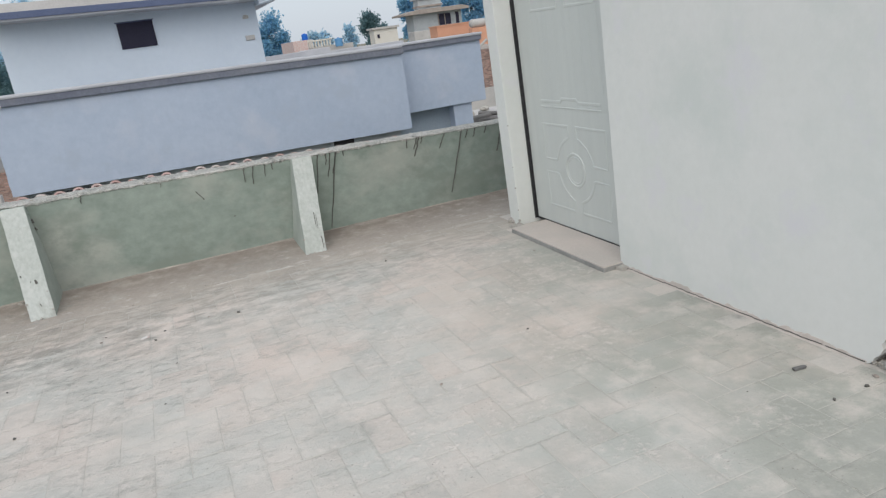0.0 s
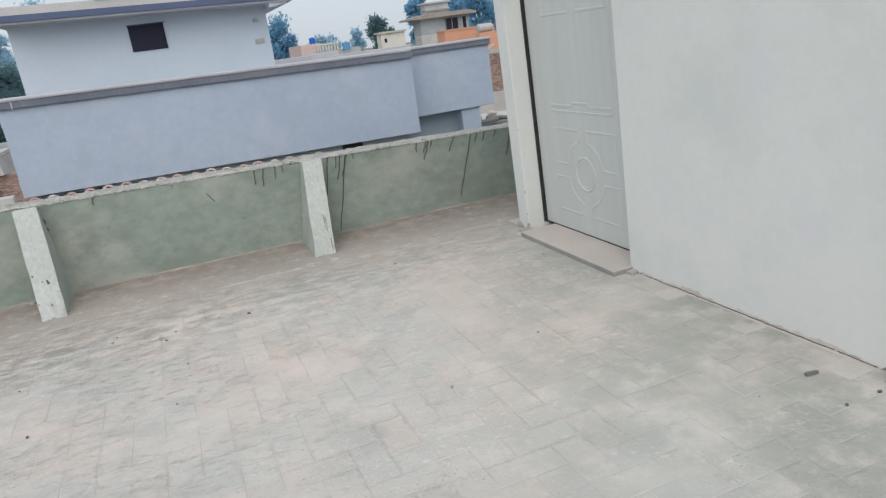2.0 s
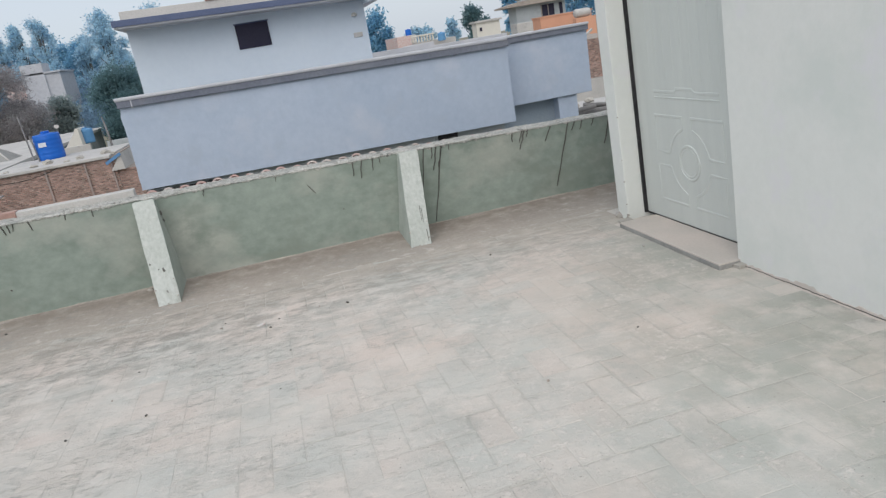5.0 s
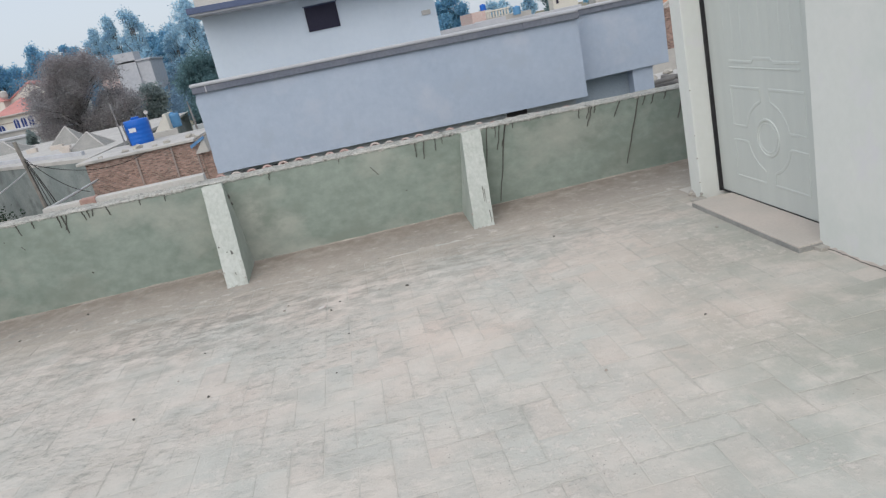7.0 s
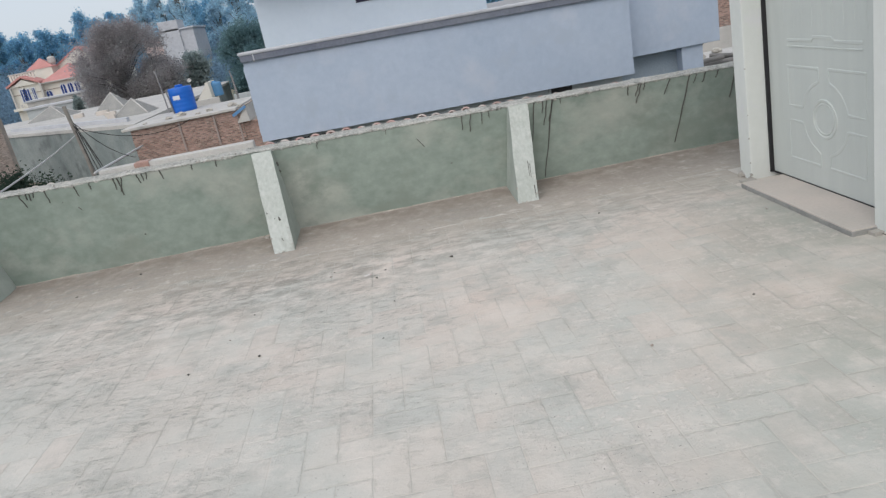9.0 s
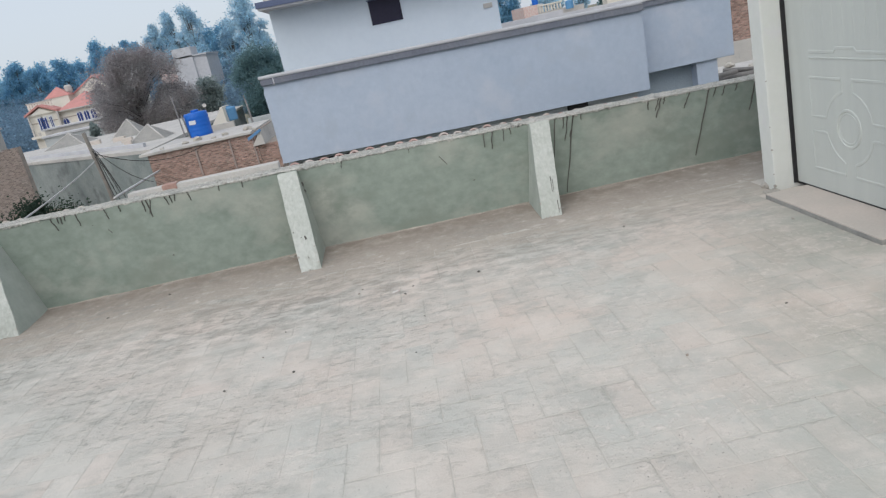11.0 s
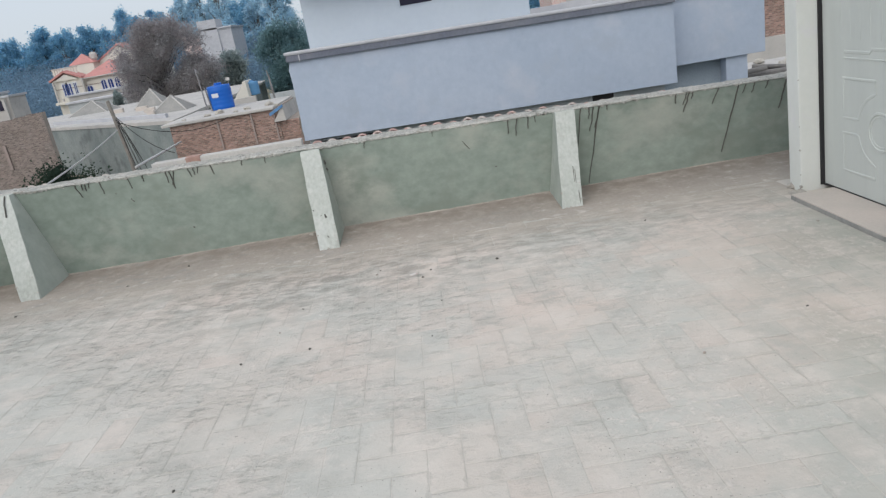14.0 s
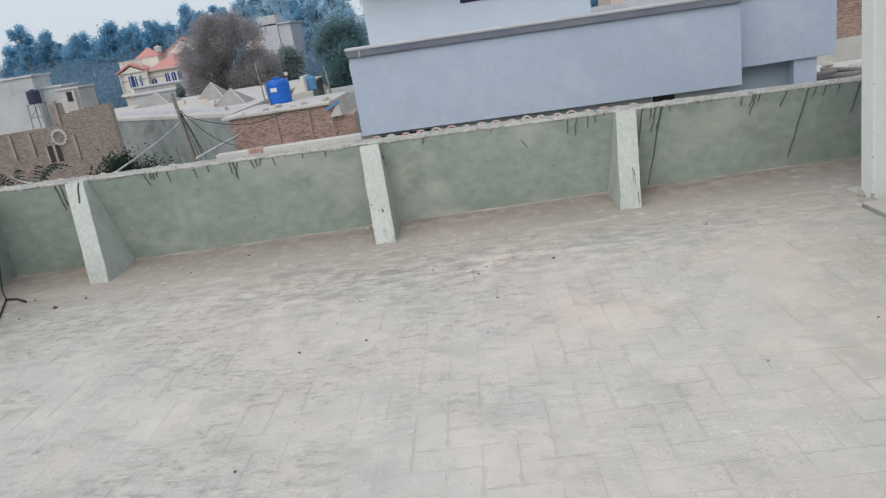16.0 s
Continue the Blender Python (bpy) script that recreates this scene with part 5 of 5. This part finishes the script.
# lower roof with a heap of pipes
tagged(part("flat_roof", box(4.95, 14.0, 11.7, 14.4, -3.6, -0.42, 0.02), M_ROOFW), "pale flat roof beyond the lane", "house")
for a, b, r in (((5.3, 12.0, -0.36), (6.05, 12.3, -0.36), 0.05), ((5.5, 12.2, -0.355), (6.5, 12.0, -0.355), 0.055), ((5.9, 12.25, -0.30), (6.7, 12.5, -0.36), 0.04), ((5.25, 11.9, -0.27), (5.85, 12.0, -0.25), 0.045), ((5.8, 12.4, -0.25), (6.6, 11.9, -0.33), 0.04)):
    pipe = tube([a, b], r, 10)
    tagged(part("pipe", pipe, M_PIPE), "grey pipe in a heap on the lower roof", "pipe", "heap of pipes")
rng = random.Random(31)
for k in range(16):
    ob = tagged(part("rubble", lump(rng.uniform(0.05, 0.13), k + 40.0, 0.6), M_CRUMB), "broken cement rubble on the lower roof", "rubble", "rubble heap")
    ob.matrix_basis = pose(rng.uniform(5.0, 7.0), rng.uniform(12.3, 14.0), -0.43, 0, 0, rng.uniform(0, 360))


# ---- trees ----
def tree(x, y, base, height, wide, material, label, seed, leaves=2600, leaf=0.28, bare=0.25, lobes=9, name="tree", lobe=(0.26, 0.44)):
    """A tapered trunk with limbs; a crown of small leaf clumps in uneven lobes with gaps."""
    rng = random.Random(seed)
    t = thing(name, (x, y, base), label, name)
    bm = tube([(0, 0, 0), (0.1 * wide * rng.uniform(-1, 1), 0, height * 0.4), (0.12 * wide * rng.uniform(-1, 1), 0, height * 0.85)], 0.018 * height, 7, tip=0.005 * height)
    centres = []
    for k in range(lobes):
        a, f = rng.uniform(0, 2 * math.pi), (k + 0.5) / lobes
        z = height * (bare + (1 - bare) * (0.12 + 0.76 * f))
        reach = wide * (0.25 + 0.75 * math.sin(math.pi * min(1, 0.15 + 0.8 * f))) * rng.uniform(0.06, 0.64)
        c = Vector((reach * math.cos(a), 0.7 * reach * math.sin(a), z))
        centres.append((c, wide * rng.uniform(*lobe)))
        tube([(0, 0, z * 0.55), c * 0.5 + Vector((0, 0, z * 0.36)), c], 0.007 * height, 5, bm=bm, tip=0.002 * height)
    part("trunk", bm, M_BARK, t)
    verts, faces = [], []
    for k in range(leaves):
        c, r = centres[rng.randrange(lobes)]
        d = Vector((rng.gauss(0, 1), rng.gauss(0, 1), rng.gauss(0, 1))).normalized()
        p = c + d * r * min(1.5, abs(rng.gauss(0.74, 0.3))) * (0.8 + 0.5 * noise.noise(d * 2.2 + c))
        p.z = max(p.z, height * bare * 0.5)
        s = leaf * rng.uniform(0.5, 1.3)
        u = Vector((rng.gauss(0, 1), rng.gauss(0, 1), rng.gauss(0, 1))).normalized()
        w = u.cross(Vector((rng.gauss(0, 1), rng.gauss(0, 1), rng.gauss(0, 1)))).normalized()
        n = len(verts)
        verts += [tuple(p + s * u), tuple(p + 0.55 * s * w), tuple(p - s * u), tuple(p - 0.55 * s * w)]
        faces += [(n, n + 1, n + 2, n + 3)]
    me = bpy.data.meshes.new("crown")
    me.from_pydata(verts, [], faces)
    me.materials.append(material)
    crown = new("crown", me)
    crown.parent = t
    return t


tree(-23.7, 70, -3.6, 10.0, 8.4, M_DRYLEAF, "large brownish-green tree with a dense broad crown", 3, 100000, 0.085, 0.06, 84, lobe=(0.12, 0.21))
tree(-9.6, 57, -3.6, 7.0, 4.3, M_LEAF, "dense dark green tree behind the roofs", 5, 34000, 0.10, 0.1, 40, lobe=(0.18, 0.3))
tree(-18.7, 76, -3.6, 5.7, 2.8, M_PALELEAF, "grey-green bushy tree between houses", 6, 9000, 0.15, 0.15, 16)
tree(-24.6, 60, -3.6, 4.0, 1.0, M_PALELEAF, "small shrub beside the flat roofs", 8, 1200, 0.18, 0.2, 8, "shrub")
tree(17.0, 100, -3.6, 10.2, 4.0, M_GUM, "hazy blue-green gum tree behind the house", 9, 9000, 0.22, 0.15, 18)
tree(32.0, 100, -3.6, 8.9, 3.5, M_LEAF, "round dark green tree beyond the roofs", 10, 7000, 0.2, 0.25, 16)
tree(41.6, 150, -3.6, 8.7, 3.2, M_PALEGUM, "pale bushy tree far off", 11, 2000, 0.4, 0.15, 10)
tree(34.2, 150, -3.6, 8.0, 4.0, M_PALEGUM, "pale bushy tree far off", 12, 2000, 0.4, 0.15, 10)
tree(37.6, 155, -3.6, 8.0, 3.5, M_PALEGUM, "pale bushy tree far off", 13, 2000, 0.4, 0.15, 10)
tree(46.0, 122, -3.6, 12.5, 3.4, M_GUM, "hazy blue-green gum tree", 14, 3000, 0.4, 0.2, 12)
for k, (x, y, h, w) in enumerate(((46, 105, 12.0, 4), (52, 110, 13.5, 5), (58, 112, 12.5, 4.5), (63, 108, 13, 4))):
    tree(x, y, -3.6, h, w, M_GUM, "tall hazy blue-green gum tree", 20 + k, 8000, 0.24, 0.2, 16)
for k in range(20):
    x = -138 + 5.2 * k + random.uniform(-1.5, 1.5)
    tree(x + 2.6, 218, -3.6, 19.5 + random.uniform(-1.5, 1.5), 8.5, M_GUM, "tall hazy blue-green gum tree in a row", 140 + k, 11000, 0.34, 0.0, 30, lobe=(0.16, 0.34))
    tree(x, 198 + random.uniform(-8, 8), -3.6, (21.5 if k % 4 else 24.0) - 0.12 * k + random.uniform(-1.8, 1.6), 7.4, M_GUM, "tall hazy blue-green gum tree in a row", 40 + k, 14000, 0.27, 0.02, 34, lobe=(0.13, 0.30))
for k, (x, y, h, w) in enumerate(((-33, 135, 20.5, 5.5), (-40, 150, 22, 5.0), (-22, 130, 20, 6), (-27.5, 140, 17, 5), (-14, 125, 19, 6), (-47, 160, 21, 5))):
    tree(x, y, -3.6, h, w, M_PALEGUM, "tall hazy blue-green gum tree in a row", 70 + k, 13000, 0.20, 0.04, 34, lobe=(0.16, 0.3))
# scrub and hedges between the houses
verts, faces, rng = [], [], random.Random(9)
for k in range(190000):
    x, y = rng.uniform(-130, -8), rng.uniform(100, 190)
    z = -3.6 + rng.uniform(0, 1) ** 1.4 * (3.2 + 2.5 * noise.noise((x * 0.06, y * 0.06, 0)) + 0.095 * (y - 100))
    s = rng.uniform(0.12, 0.32)
    u = Vector((rng.gauss(0, 1), rng.gauss(0, 1), rng.gauss(0, 1))).normalized() * s
    w = u.cross(Vector((rng.gauss(0, 1), rng.gauss(0, 1), rng.gauss(0, 1)))).normalized() * s * 0.6
    p, n = Vector((x, y, z)), len(verts)
    verts += [tuple(p + u), tuple(p + w), tuple(p - u), tuple(p - w)]
    faces.append((n, n + 1, n + 2, n + 3))
me = bpy.data.meshes.new("scrub")
me.from_pydata(verts, [], faces)
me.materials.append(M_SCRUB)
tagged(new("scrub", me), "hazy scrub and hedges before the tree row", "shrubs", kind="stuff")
tree(-12.6, 24.0, -3.6, 2.5, 1.9, M_PALM, "dark low shrub in the lane", 90, 9000, 0.06, 0.05, 14, "shrub")
# palm leaves rising before the brown brick house
palm = thing("palm", (-16.9, 25.0, -4.1), "small green palm in the lane", "palm")
part("trunk", tube([(0, 0, 0), (0.05, 0, 1.6)], 0.12, 8), M_BARK, palm)
for k in range(11):
    a = 2 * math.pi * k / 11
    tipx, tipy = math.cos(a), math.sin(a)
    bm = bmesh.new()
    for i in range(14):
        f = i / 13
        c = Vector((1.5 * f * tipx, 1.5 * f * tipy, 1.6 + 1.25 * math.sin(2.1 * f)))
        side = Vector((-tipy, tipx, -0.5)).normalized() * 0.34 * math.sin(math.pi * (0.12 + 0.85 * f))
        for sg in (1, -1):
            q = c + Vector((side.x * sg, side.y * sg, side.z)) + Vector((tipx, tipy, 0)) * 0.12
            bm.faces.new([bm.verts.new(p) for p in (c, c + Vector((tipx, tipy, 0.3)) * 0.09, q)])
    part("frond", bm, M_PALM, palm)


# ---- terrace tiles, herringbone ----
bm = bmesh.new()
hx, hy = TW - 0.0008, TW / 2 - 0.0008
outer = [(-hx, -hy), (hx, -hy), (hx, hy), (-hx, hy)]
low = [bm.verts.new((a, b, -0.012)) for a, b in outer]
mid = [bm.verts.new((a, b, -0.0008)) for a, b in outer]
top = [bm.verts.new((a - math.copysign(0.0025, a), b - math.copysign(0.0025, b), 0)) for a, b in outer]
for k in range(4):
    j = (k + 1) % 4
    bm.faces.new((low[k], low[j], mid[j], mid[k]))
    bm.faces.new((mid[k], mid[j], top[j], top[k]))
bm.faces.new(top)
layer = bm.loops.layers.uv.new("tile")
for face in bm.faces:
    for corner in face.loops:
        corner[layer].uv = corner.vert.co.xy
me_paver = bpy.data.meshes.new("tile")
bm.to_mesh(me_paver)
bm.free()
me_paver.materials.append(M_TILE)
pv = [tuple(v.co) for v in me_paver.vertices]
pf = [tuple(p.vertices) for p in me_paver.polygons]
puv = [c for p in me_paver.polygons for k in p.vertices for c in pv[k][:2]]
rng = random.Random(4)
verts, faces, count = [], [], 0
for i in range(int(LEFT_X / TW) - 1, int(5.0 / TW) + 1):
    for j in range(-32, 40):
        d = (i - j) % 4
        if d not in (0, 2):
            continue
        if d == 0:
            x, y, turn = (i + 1) * TW, (j + 0.5) * TW, 0
        else:
            x, y, turn = (i + 0.5) * TW, j * TW, 90
        if not (LEFT_X + 0.06 < x < (2.2 if y > 1.25 else 5.0) and -3.9 < y < 4.66):
            continue
        m = pose(x, y, rng.uniform(-0.0005, 0.0004), rng.uniform(-0.15, 0.15), rng.uniform(-0.15, 0.15), turn + rng.uniform(-0.5, 0.5))
        if -0.75 < x < 1.75 and 1.55 < y < 4.85 and count < 300:
            ob = new("tile", me_paver)
            ob.parent = floor
            ob.matrix_basis = m
            count += 1
        else:
            n = len(verts)
            verts += [tuple(m @ Vector(v)) for v in pv]
            faces += [tuple(k + n for k in f) for f in pf]
me = bpy.data.meshes.new("tile_field")
me.from_pydata(verts, [], faces)
me.uv_layers.new(name="tile").data.foreach_set("uv", puv * (len(faces) // len(pf)))
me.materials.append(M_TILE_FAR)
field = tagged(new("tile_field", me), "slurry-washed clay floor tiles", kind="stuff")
field.parent = floor
